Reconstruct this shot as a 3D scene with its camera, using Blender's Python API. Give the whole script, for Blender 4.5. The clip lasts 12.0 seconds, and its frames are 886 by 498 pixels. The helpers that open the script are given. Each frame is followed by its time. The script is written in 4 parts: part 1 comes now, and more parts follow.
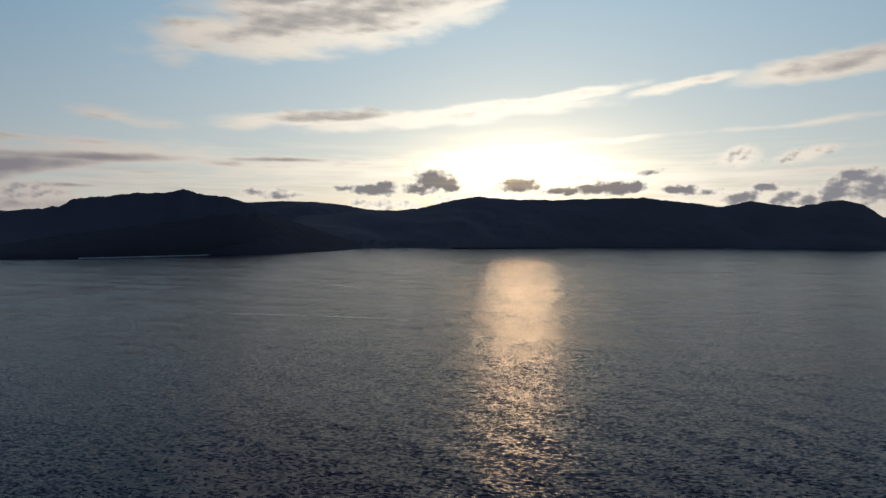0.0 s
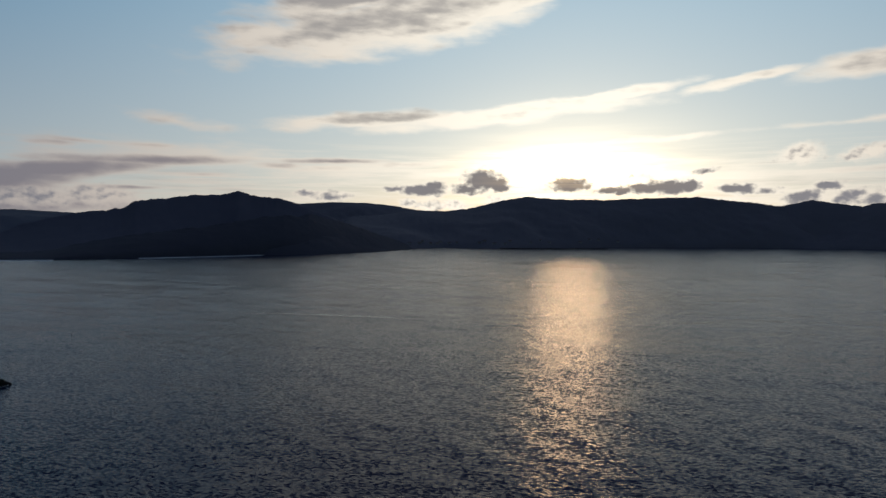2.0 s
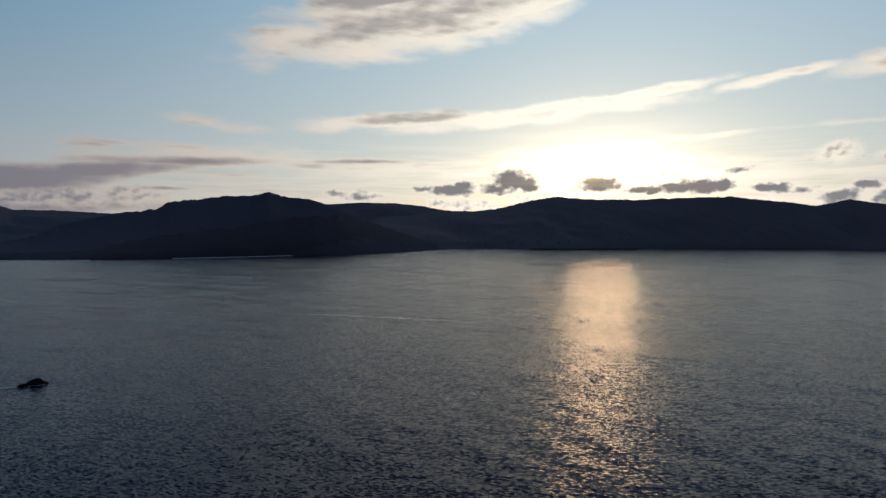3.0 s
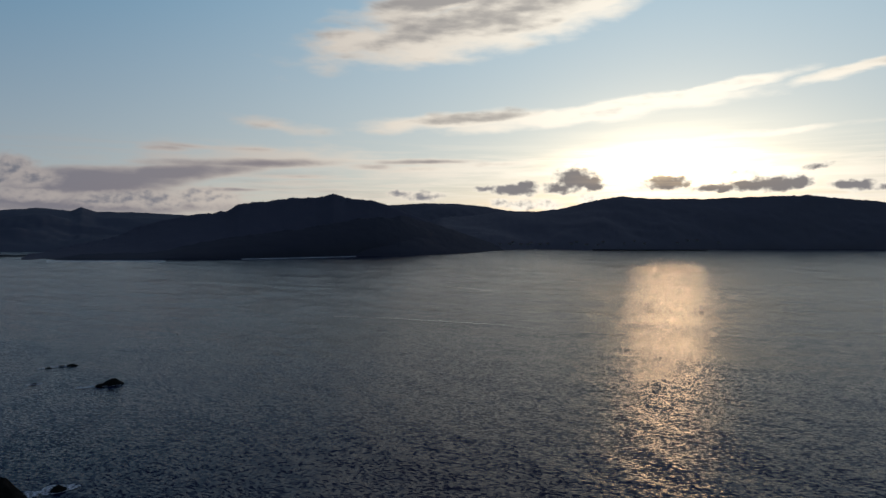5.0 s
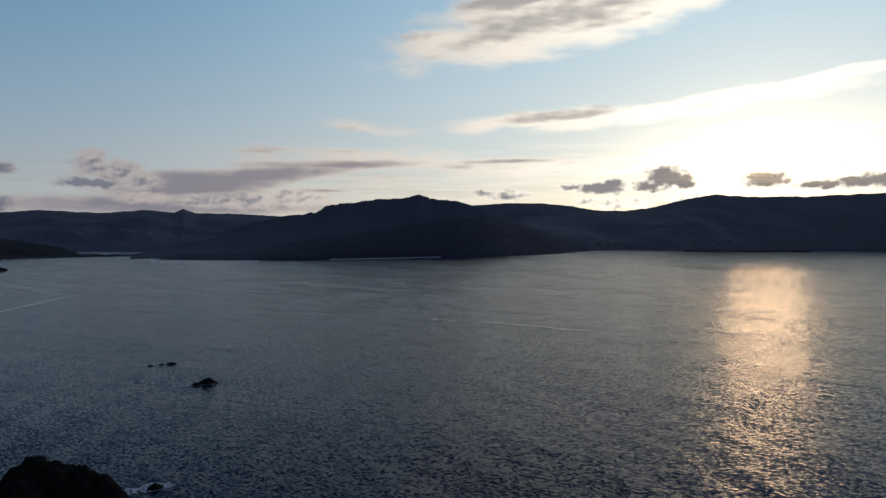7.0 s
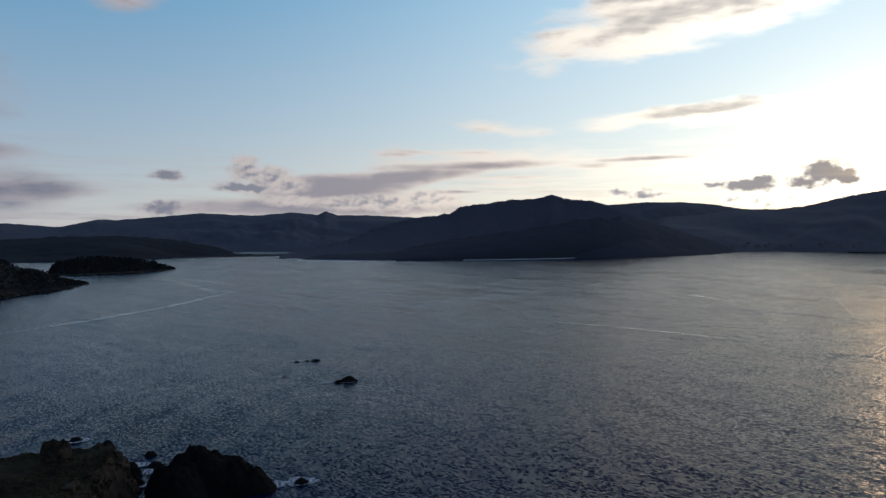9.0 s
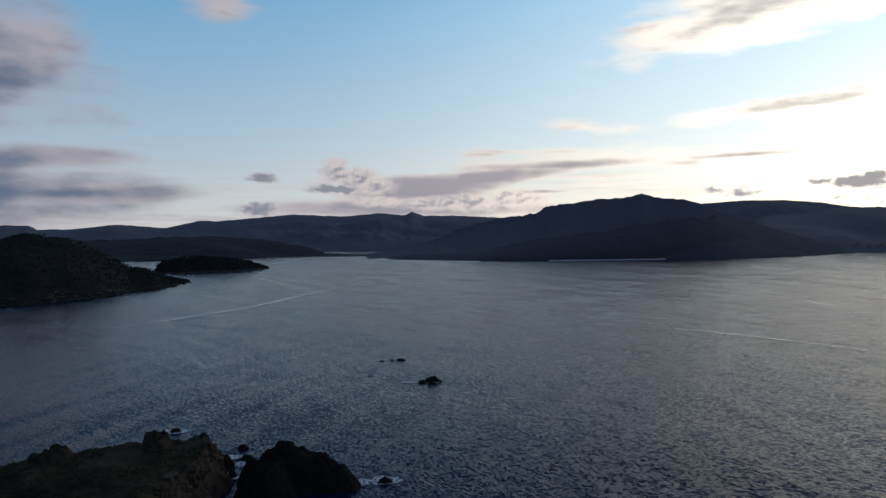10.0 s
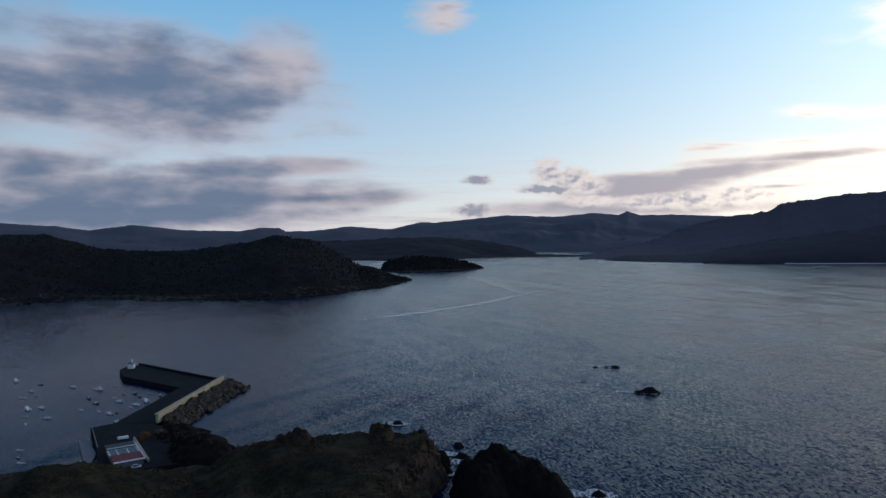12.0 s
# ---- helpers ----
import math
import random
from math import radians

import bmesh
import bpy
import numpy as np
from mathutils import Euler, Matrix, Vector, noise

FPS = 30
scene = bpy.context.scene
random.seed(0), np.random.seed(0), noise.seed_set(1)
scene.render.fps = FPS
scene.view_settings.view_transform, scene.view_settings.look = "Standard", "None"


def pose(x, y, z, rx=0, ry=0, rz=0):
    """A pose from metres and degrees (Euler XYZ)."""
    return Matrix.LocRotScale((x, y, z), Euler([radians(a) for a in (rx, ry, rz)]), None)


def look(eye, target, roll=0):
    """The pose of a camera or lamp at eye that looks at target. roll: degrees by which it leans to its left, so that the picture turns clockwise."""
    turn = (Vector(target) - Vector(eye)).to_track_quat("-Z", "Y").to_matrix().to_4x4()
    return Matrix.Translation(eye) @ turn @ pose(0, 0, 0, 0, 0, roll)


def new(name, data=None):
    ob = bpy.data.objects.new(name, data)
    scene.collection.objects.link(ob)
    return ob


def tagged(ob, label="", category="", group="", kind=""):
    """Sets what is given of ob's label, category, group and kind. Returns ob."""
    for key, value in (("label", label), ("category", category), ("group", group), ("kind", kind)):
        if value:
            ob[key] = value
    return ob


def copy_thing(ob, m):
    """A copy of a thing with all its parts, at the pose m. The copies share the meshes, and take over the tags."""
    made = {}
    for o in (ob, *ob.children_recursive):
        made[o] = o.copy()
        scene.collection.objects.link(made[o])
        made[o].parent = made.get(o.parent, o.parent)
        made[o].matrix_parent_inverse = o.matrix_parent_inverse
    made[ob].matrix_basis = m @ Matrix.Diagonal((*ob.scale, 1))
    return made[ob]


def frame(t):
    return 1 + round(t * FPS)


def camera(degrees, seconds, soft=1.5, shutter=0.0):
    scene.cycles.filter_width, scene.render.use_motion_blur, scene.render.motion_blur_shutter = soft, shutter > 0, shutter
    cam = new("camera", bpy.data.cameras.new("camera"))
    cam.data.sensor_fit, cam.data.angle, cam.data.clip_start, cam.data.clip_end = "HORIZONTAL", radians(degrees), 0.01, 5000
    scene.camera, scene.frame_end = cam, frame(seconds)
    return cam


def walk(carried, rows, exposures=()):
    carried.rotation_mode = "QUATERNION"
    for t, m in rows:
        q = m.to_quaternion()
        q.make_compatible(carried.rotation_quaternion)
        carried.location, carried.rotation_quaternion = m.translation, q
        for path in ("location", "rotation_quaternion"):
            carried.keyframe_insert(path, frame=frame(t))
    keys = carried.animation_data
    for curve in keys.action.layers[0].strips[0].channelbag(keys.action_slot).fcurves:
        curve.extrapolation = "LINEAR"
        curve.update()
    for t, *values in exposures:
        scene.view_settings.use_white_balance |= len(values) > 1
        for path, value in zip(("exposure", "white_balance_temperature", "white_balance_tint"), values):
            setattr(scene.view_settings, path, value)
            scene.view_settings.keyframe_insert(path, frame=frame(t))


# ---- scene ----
cam = camera(67.12, 12.0)
# seconds, x, y, z, yaw, pitch, roll
ROWS = [
    (0.0, 0.0, 0.0, 85.0, 0.0, -1.585, -0.465),
    (0.5, 0.83, -0.38, 85.22, 1.001, -1.588, -0.452),
    (1.0, 1.67, -0.76, 85.5, 1.999, -1.588, -0.44),
    (1.5, 2.53, -1.18, 85.89, 3.088, -1.598, -0.421),
    (2.0, 3.43, -1.61, 86.43, 4.232, -1.595, -0.397),
    (2.5, 4.37, -1.98, 87.15, 5.403, -1.623, -0.382),
    (3.0, 5.36, -2.09, 88.12, 6.678, -1.611, -0.362),
    (5.0, 8.35, -1.82, 92.57, 12.041, -1.663, -0.274),
    (5.5, 8.78, -1.21, 93.6, 13.646, -1.691, -0.253),
    (6.0, 9.02, 0.14, 94.54, 15.475, -1.721, -0.227),
    (6.5, 8.76, 1.59, 95.3, 17.323, -1.718, -0.196),
    (8.5, 4.12, 5.24, 97.23, 26.98, -1.737, -0.007),
    (9.0, 3.53, 6.61, 97.34, 30.544, -1.701, 0.043),
    (9.5, 3.17, 7.91, 97.45, 34.191, -1.689, 0.108),
    (10.0, 2.92, 9.09, 97.85, 37.856, -1.681, 0.174),
    (10.5, 2.62, 9.98, 98.36, 41.489, -1.659, 0.237),
    (11.0, 2.18, 10.59, 98.81, 45.056, -1.617, 0.294),
    (11.5, 1.36, 10.93, 99.38, 48.777, -1.593, 0.354),
    (11.6, 1.17, 10.96, 99.46, 50.2, -1.59, 0.376),
    (11.8, 0.77, 11.01, 99.62, 53.055, -1.583, 0.419),
    (12.0, 0.37, 11.06, 99.77, 55.907, -1.576, 0.463),
]
walk(cam, [(t, pose(x, y, z, 90 + pitch, roll, yaw)) for t, x, y, z, yaw, pitch, roll in ROWS],
     exposures=[(0.0, -0.03), (5.5, -0.02), (6.5, 0.1), (8.5, 0.48), (9.5, 0.62), (10.5, 0.82), (12.0, 1.02)])

# ---- light: a low sun behind thin cloud, and the evening sky ----
SUN_AZ, SUN_EL = 6.6, 5.4


def heading(az, el):
    a, e = radians(az), radians(el)
    return Vector((math.sin(a) * math.cos(e), math.cos(a) * math.cos(e), math.sin(e)))


SUN_WAY = heading(SUN_AZ, SUN_EL)
sun = new("sun", bpy.data.lights.new("sun", "SUN"))
sun.data.energy, sun.data.angle, sun.data.color = 0.06, radians(6.0), (1.0, 0.62, 0.34)
sun.matrix_world = look(SUN_WAY * 3000, (0, 0, 0))

# clouds of the sky: azimuth, elevation, half length, half height, tilt (degrees), thickness, darkness of the core
HIGH_CLOUDS = [
    (-8.0, 17.2, 13.5, 2.2, 11, 1.25, 0.75), (-19.5, 15.6, 3.2, 1.1, 6, 1.1, 0.2), (-15.0, 15.2, 3.0, 1.0, -14, 1.1, 0.1), (-12.0, 18.6, 8.0, 1.3, 9, 1.2, 1.0),
    (0.5, 18.4, 6.5, 0.9, 12, 1.2, 0.15),
    (-9.8, 9.35, 5.8, 0.62, 3, 1.2, 0.8), (-15.5, 8.9, 3.4, 0.55, 5, 0.7, 0.1), (1.0, 9.75, 12.0, 0.75, 5, 1.3, 0.05), (9.0, 10.9, 6.5, 0.5, 9, 1.3, 0.0),
    (30.0, 12.3, 6.0, 0.95, 5, 1.2, 0.6), (19.8, 11.7, 4.2, 0.4, 8, 1.0, 0.1), (-26.0, 8.5, 3.2, 0.35, -5, 0.36, 0.0),
    (13.5, 7.6, 6.0, 0.26, 3, 0.8, 0.0), (-55.9, 17.9, 2.2, 1.4, 10, 0.7, 0.4), (28.0, 8.3, 6.0, 0.2, 3, 0.3, 0.0),
]
VEILS = [
    (-26.5, 5.9, 9.5, 1.3, 0, 0.9, 0), (-12.5, 5.1, 7.5, 1.1, 0, 0.8, 0), (20.0, 4.4, 13.0, 1.0, 1, 0.7, 0), (-4.0, 4.9, 6.0, 0.9, 0, 0.6, 0),
    (-31.0, 2.5, 4.0, 0.9, 0, 0.8, 0), (-35.0, 2.6, 8.0, 0.9, 0, 0.7, 0), (-39.0, 2.8, 7.0, 1.1, 0, 0.8, 0), (28.0, 2.6, 9.0, 0.9, 0, 0.7, 0),
]
STREAKS = [
    (-28.2, 5.35, 8.0, 0.42, 2, 1.3, 1.0), (-34.0, 4.4, 7.0, 0.7, 6, 1.9, 1.0), (-39.5, 3.5, 6.8, 1.15, 4, 2.3, 1.0), (-43.0, 3.0, 3.5, 0.8, 0, 1.5, 1.0),
    (-30.2, 3.2, 3.3, 0.17, 0, 1.2, 0.9), (-34.6, 6.3, 1.7, 0.24, 0, 0.9, 0.6), (-13.6, 5.75, 4.8, 0.27, 1, 1.3, 0.9), (-18.0, 5.3, 2.4, 0.3, 0, 1.0, 0.8),
    (-14.5, 5.15, 2.6, 0.3, 3, 0.9, 0.6), (-7.5, 5.6, 4.0, 0.3, 2, 1.0, 0.5), (-33.0, 6.55, 3.2, 0.25, 0, 0.8, 0.5), (-27.6, 6.5, 2.4, 0.2, 0, 0.8, 0.5),
    (-41.0, 1.8, 11.0, 0.85, 0, 1.8, 1.0), (-33.0, 1.8, 5.0, 0.6, 0, 1.4, 0.8), (-64.2, 2.8, 5.4, 0.7, 0, 1.3, 1.0), (-67.0, 5.6, 5.0, 0.8, 0, 1.1, 0.8),
    (-24.0, 4.4, 3.0, 0.2, 0, 0.8, 0.5), (27.0, 4.6, 6.0, 0.25, 2, 0.7, 0.4), (18.0, 2.6, 5.0, 0.2, 0, 0.7, 0.5),
]
LOW_CLOUDS = [
    (-5.8, 3.4, 2.1, 0.45, 2, 1.3, 1.0), (-5.1, 3.75, 1.0, 0.45, 0, 1.2, 1.0), (-8.2, 3.5, 0.8, 0.3, 0, 1.1, 0.9), (-0.9, 4.2, 1.6, 0.95, 0, 1.5, 1.0),
    (0.5, 3.8, 1.0, 0.65, 0, 1.3, 1.0), (-2.3, 3.5, 1.3, 0.45, 0, 1.2, 1.0), (6.4, 3.85, 1.9, 0.62, 0, 1.4, 0.9), (10.1, 3.4, 1.8, 0.4, 0, 1.3, 1.0),
    (12.2, 3.5, 1.5, 0.4, 0, 1.3, 1.0), (14.4, 3.6, 2.0, 0.6, 0, 1.4, 1.0), (16.0, 3.7, 0.9, 0.55, 0, 1.3, 1.0), (19.6, 3.4, 1.4, 0.42, 0, 1.3, 1.0),
]
LOW_CLOUDS_EAST = [
    (21.6, 3.2, 1.2, 0.25, 0, 1.0, 0.6), (17.1, 4.85, 0.9, 0.33, 0, 1.2, 0.6), (12.3, 4.5, 1.0, 0.35, 0, 1.0, 0.3), (23.8, 5.95, 1.4, 0.7, 6, 1.1, 0.12),
    (28.6, 6.05, 1.7, 0.45, 8, 1.0, 0.08), (27.3, 5.6, 0.9, 0.35, 0, 0.9, 0.2), (24.1, 2.6, 1.4, 0.6, 15, 1.3, 0.8), (25.7, 3.55, 1.1, 0.33, 0, 1.3, 1.0),
    (27.2, 2.6, 1.2, 0.6, 20, 1.3, 0.75), (28.8, 2.5, 1.0, 0.5, 0, 1.2, 0.6), (30.4, 3.2, 1.5, 0.95, 25, 1.4, 0.7), (31.5, 4.25, 1.1, 0.45, 0, 1.3, 1.0),
    (32.8, 3.3, 1.7, 1.2, 0, 1.4, 0.7), (35.0, 3.6, 1.7, 1.3, 0, 1.4, 0.75),
]
LOW_CLOUDS_WEST = [
    (-5.3, 2.15, 1.6, 0.42, 0, 1.2, 0.3), (-7.2, 2.3, 0.8, 0.35, 0, 1.1, 0.35), (-3.2, 2.2, 1.2, 0.36, 0, 1.1, 0.25), (0.2, 2.6, 1.0, 0.3, 0, 1.0, 0.25),
    (-15.6, 2.95, 1.2, 0.35, 0, 1.1, 0.45), (-13.6, 2.8, 1.4, 0.42, 0, 1.1, 0.6), (-45.1, 4.35, 1.7, 0.8, 0, 1.4, 0.3), (-46.9, 4.6, 1.3, 0.65, 0, 1.3, 0.45),
    (-46.9, 5.5, 0.9, 0.5, 0, 1.1, 0.1), (-47.0, 3.35, 2.1, 0.4, 0, 1.3, 1.0), (-43.8, 3.7, 1.5, 0.7, 0, 1.2, 0.3), (-53.0, 4.25, 1.15, 0.4, 0, 1.3, 1.0),
    (-53.2, 1.7, 1.6, 0.5, 0, 1.2, 0.8), (-31.5, 2.5, 2.2, 0.7, 0, 1.1, 0.2), (-35.5, 2.2, 3.0, 0.6, 0, 1.2, 0.4), (-43.5, 2.4, 2.2, 0.4, 0, 1.1, 0.1), (-38.5, 2.2, 2.4, 0.5, 0, 1.1, 0.5),
]
EVENING_BANK = [
    (-79.5, 11.2, 12.5, 4.0, -2, 1.3, 1.0), (-70.2, 13.0, 4.2, 3.0, 0, 1.1, 0.2), (-88.0, 10.5, 7.0, 2.6, -4, 1.2, 1.0),
    (-78.0, 2.9, 14.5, 1.9, 0, 1.6, 0.85), (-73.1, 5.0, 7.5, 0.9, 2, 1.2, 0.75), (-66.6, 2.9, 7.5, 0.75, 0, 1.3, 0.85),
    (-88.0, 4.9, 5.0, 1.4, 0, 1.4, 0.8), (-82.0, 1.6, 17.0, 1.5, 0, 1.8, 0.9), (-104.0, 6.0, 12.0, 3.0, 0, 0.8, 0.8),
]

world = bpy.data.worlds.new("evening_sky")
scene.world = world
world.use_nodes = True
wt = world.node_tree
wt.nodes.clear()


def wnode(links, operation):
    n = wt.nodes.new("ShaderNodeMath")
    n.operation = operation
    for slot, value in enumerate(links):
        plug(wt, n.inputs[slot], value)
    return n.outputs[0]


def plug(tree, socket, value):
    if value is None:
        return
    if isinstance(value, bpy.types.NodeSocket):
        tree.links.new(value, socket)
    else:
        socket.default_value = value


def wmath(op, a, b=None):
    return wnode((a, b), op)


def wvec(op, a, b=None):
    n = wt.nodes.new("ShaderNodeVectorMath")
    n.operation = op
    plug(wt, n.inputs[0], a)
    plug(wt, n.inputs[1], b)
    return n.outputs["Value"] if op in ("LENGTH", "DOT_PRODUCT") else n.outputs[0]


def wmap(value, a, b, c, d, smooth=True):
    n = wt.nodes.new("ShaderNodeMapRange")
    n.interpolation_type = "SMOOTHSTEP" if smooth else "LINEAR"
    for slot, v in enumerate((value, a, b, c, d)):
        plug(wt, n.inputs[slot], v)
    return n.outputs[0]


def wmix(f, a, b):
    n = wt.nodes.new("ShaderNodeMix")
    n.data_type = "RGBA"
    plug(wt, n.inputs[0], f)
    plug(wt, n.inputs[6], a)
    plug(wt, n.inputs[7], b)
    return n.outputs[2]


def wnoise(vector, scale, detail, rough=0.55):
    n = wt.nodes.new("ShaderNodeTexNoise")
    n.noise_dimensions = "3D"
    plug(wt, n.inputs["Vector"], vector)
    n.inputs["Scale"].default_value, n.inputs["Detail"].default_value, n.inputs["Roughness"].default_value = scale, detail, rough
    return n


way = wt.nodes.new("ShaderNodeTexCoord").outputs["Generated"]
split = wt.nodes.new("ShaderNodeSeparateXYZ")
wt.links.new(way, split.inputs[0])
az = wmath("DEGREES", wmath("ARCTAN2", split.outputs[0], split.outputs[1]))
el = wmath("DEGREES", wmath("ARCSINE", split.outputs[2]))
joined = wt.nodes.new("ShaderNodeCombineXYZ")
wt.links.new(az, joined.inputs[0])
wt.links.new(el, joined.inputs[1])
plane = joined.outputs[0]

# ragged outlines: the plane of the sky is pushed about by noise, in long wisps for the high cloud, in puffs for the low
def cloud_layer(rows, stretch, scale, push, wisps):
    shifted = wnoise(wvec("MULTIPLY", plane, stretch), scale, 6, 0.6).outputs["Color"]
    warped = wvec("ADD", plane, wvec("MULTIPLY", wvec("SUBTRACT", shifted, (0.5, 0.5, 0.5)), push))
    both = None
    for a, e, half, tall, tilt, dense, depth in rows:
        m = wt.nodes.new("ShaderNodeMapping")
        m.vector_type = "TEXTURE"
        spot = warped
        if both is not None:
            chain = wt.nodes.new("ShaderNodeVectorMath")
            chain.operation = "MULTIPLY_ADD"
            wt.links.new(both, chain.inputs[0])
            chain.inputs[1].default_value = (1e-7, 1e-7, 1e-7)
            wt.links.new(warped, chain.inputs[2])
            spot = chain.outputs[0]
        wt.links.new(spot, m.inputs[0])
        m.inputs["Location"].default_value = (a, e, 0)
        m.inputs["Rotation"].default_value = (0, 0, radians(tilt))
        m.inputs["Scale"].default_value = (half, tall, 1)
        d = wmath("MULTIPLY", wmath("SUBTRACT", 1.25, wvec("LENGTH", m.outputs[0])), dense)
        up = wt.nodes.new("ShaderNodeSeparateXYZ")
        wt.links.new(m.outputs[0], up.inputs[0])
        c = wmath("MULTIPLY", wmath("ADD", d, wmath("MULTIPLY", up.outputs[1], wisps)), depth)
        pair = wt.nodes.new("ShaderNodeCombineXYZ")
        wt.links.new(d, pair.inputs[0])
        wt.links.new(c, pair.inputs[1])
        both = pair.outputs[0] if both is None else wvec("MAXIMUM", both, pair.outputs[0])
    out = wt.nodes.new("ShaderNodeSeparateXYZ")
    wt.links.new(both, out.inputs[0])
    return out.outputs[0], out.outputs[1]


high, high_dark = cloud_layer(HIGH_CLOUDS, (0.3, 1.0, 1.0), 0.55, (4.0, 1.1, 0.0), 0.6)
soft, soft_dark = cloud_layer(STREAKS, (0.2, 1.0, 1.0), 0.8, (2.2, 0.4, 0.0), 0.1)
cream, unused = cloud_layer(VEILS, (0.2, 1.0, 1.0), 0.6, (5.0, 1.4, 0.0), 0.0)
bank, bank_dark = cloud_layer(EVENING_BANK, (0.4, 1.0, 1.0), 0.4, (3.5, 1.4, 0.0), 0.15)
low, low_dark = cloud_layer(LOW_CLOUDS + LOW_CLOUDS_EAST + LOW_CLOUDS_WEST, (0.7, 1.0, 1.0), 1.3, (1.2, 0.8, 0.0), 0.1)


def ripple(stretch, scale, detail, rough, shift=(0, 0, 0)):
    at = wvec("ADD", plane, shift)
    return wmath("SUBTRACT", wnoise(wvec("MULTIPLY", at, stretch), scale, detail, rough).outputs["Fac"], 0.5)


wisp = ripple((0.3, 1.0, 1.0), 0.8, 6, 0.5)
billow = ripple((0.4, 1.0, 1.0), 0.42, 5, 0.5)
puff = ripple((0.75, 1.0, 1.0), 1.2, 5, 0.5)
# relief: cloud that thins towards the sun catches its light, cloud behind cloud is shaded
wisp_relief = wmath("SUBTRACT", wisp, ripple((0.3, 1.0, 1.0), 0.8, 5, 0.5, (0.6, -0.35, 0)))
billow_relief = wmath("SUBTRACT", billow, ripple((0.4, 1.0, 1.0), 0.42, 4, 0.5, (1.2, -0.7, 0)))
puff_relief = wmath("SUBTRACT", puff, ripple((0.75, 1.0, 1.0), 1.2, 5, 0.5, (0.2, -0.25, 0)))
veil = wnoise(wvec("MULTIPLY", plane, (0.05, 0.75, 1.0)), 1.3, 8, 0.64).outputs["Fac"]
smoke = wnoise(wvec("MULTIPLY", plane, (0.06, 0.8, 1.0)), 1.0, 8, 0.62).outputs["Fac"]


def with_noise(value, wave, amount):
    return wmath("ADD", value, wmath("MULTIPLY", wave, amount))


high_cover = wmap(with_noise(high, wisp, 1.6), -0.2, 0.75, 0.0, 1.0)
high_core = wmap(with_noise(with_noise(high_dark, wisp, 1.3), wisp_relief, 1.6), 0.1, 1.35, 0.0, 1.0)
soft_cover = wmap(with_noise(soft, wisp, 0.8), -0.15, 0.9, 0.0, 0.95)
soft_core = wmap(with_noise(with_noise(soft_dark, wisp, 1.0), wisp_relief, 1.2), -0.15, 1.7, 0.0, 1.0)
cream_cover = wmap(with_noise(cream, wisp, 1.6), 0.0, 1.0, 0.0, 0.75)
bank_cover = wmap(with_noise(bank, billow, 1.5), -0.35, 0.85, 0.0, 1.0)
bank_core = wmap(with_noise(with_noise(bank_dark, billow, 1.7), billow_relief, 1.5), -0.3, 1.55, 0.0, 1.0)
low_cover = wmap(with_noise(low, puff, 1.5), -0.4, 0.75, 0.0, 1.0)
low_core = wmap(with_noise(with_noise(low_dark, puff, 1.0), puff_relief, 1.6), -0.05, 0.95, 0.0, 1.0)

sky = wt.nodes.new("ShaderNodeTexSky")
sky.sky_type, sky.sun_disc = "NISHITA", False
sky.sun_elevation, sky.sun_rotation = radians(SUN_EL), radians(SUN_AZ)
sky.air_density, sky.dust_density, sky.ozone_density = 1.0, 0.6, 2.0
toward = wvec("DOT_PRODUCT", way, tuple(SUN_WAY))
near_sun = wmath("MAXIMUM", toward, 0.0)


def oval(a, e, half, tall, edge=2.0):
    m = wt.nodes.new("ShaderNodeMapping")
    m.vector_type = "TEXTURE"
    wt.links.new(plane, m.inputs[0])
    m.inputs["Location"].default_value, m.inputs["Scale"].default_value = (a, e, 0), (half, tall, 1)
    r = wvec("LENGTH", m.outputs[0])
    return wmath("EXPONENT", wmath("MULTIPLY", wmath("POWER", r, edge), -1.0))


glare = oval(SUN_AZ + 0.2, SUN_EL - 0.3, 5.4, 1.15, 2.0)
shoulder = oval(SUN_AZ + 0.2, SUN_EL + 0.2, 7.0, 2.3)
glare = wmath("MULTIPLY", glare, wmap(wnoise(wvec("MULTIPLY", plane, (0.08, 0.9, 1.0)), 1.3, 6, 0.6).outputs["Fac"], 0.36, 0.62, 0.15, 1.4))
shoulder = wmath("MULTIPLY", shoulder, wmap(veil, 0.38, 0.62, 0.25, 1.3))
halo = oval(SUN_AZ + 0.4, SUN_EL, 10.0, 4.0)
glow = wmath("POWER", near_sun, 3.0)
close = wmath("POWER", near_sun, 18.0)


def scaled(colour, amount):
    n = wt.nodes.new("ShaderNodeVectorMath")
    n.operation = "SCALE"
    plug(wt, n.inputs[0], colour)
    plug(wt, n.inputs["Scale"], amount)
    return n.outputs[0]


# clear air: the scattering of the sky texture, with evening haze that whitens it towards the sun and the horizon
SKY_GAIN = 0.02
upper = wmix(wmath("POWER", near_sun, 4.0), (0.08, 0.21, 0.35, 1), (0.41, 0.565, 0.665, 1))
lower = wmix(glow, (0.34, 0.345, 0.37, 1), (0.70, 0.655, 0.56, 1))
haze = wmix(wmath("POWER", wmap(el, 0.0, 19.0, 0.0, 1.0, False), 0.7), lower, upper)
haze = wmix(wmap(el, 17.5, 30.0, 0.0, 1.0), haze, wmix(wmath("POWER", near_sun, 5.0), (0.045, 0.07, 0.14, 1), (0.4, 0.42, 0.55, 1)))
haze = scaled(haze, wmap(toward, -0.6, 0.15, 0.4, 1.0))
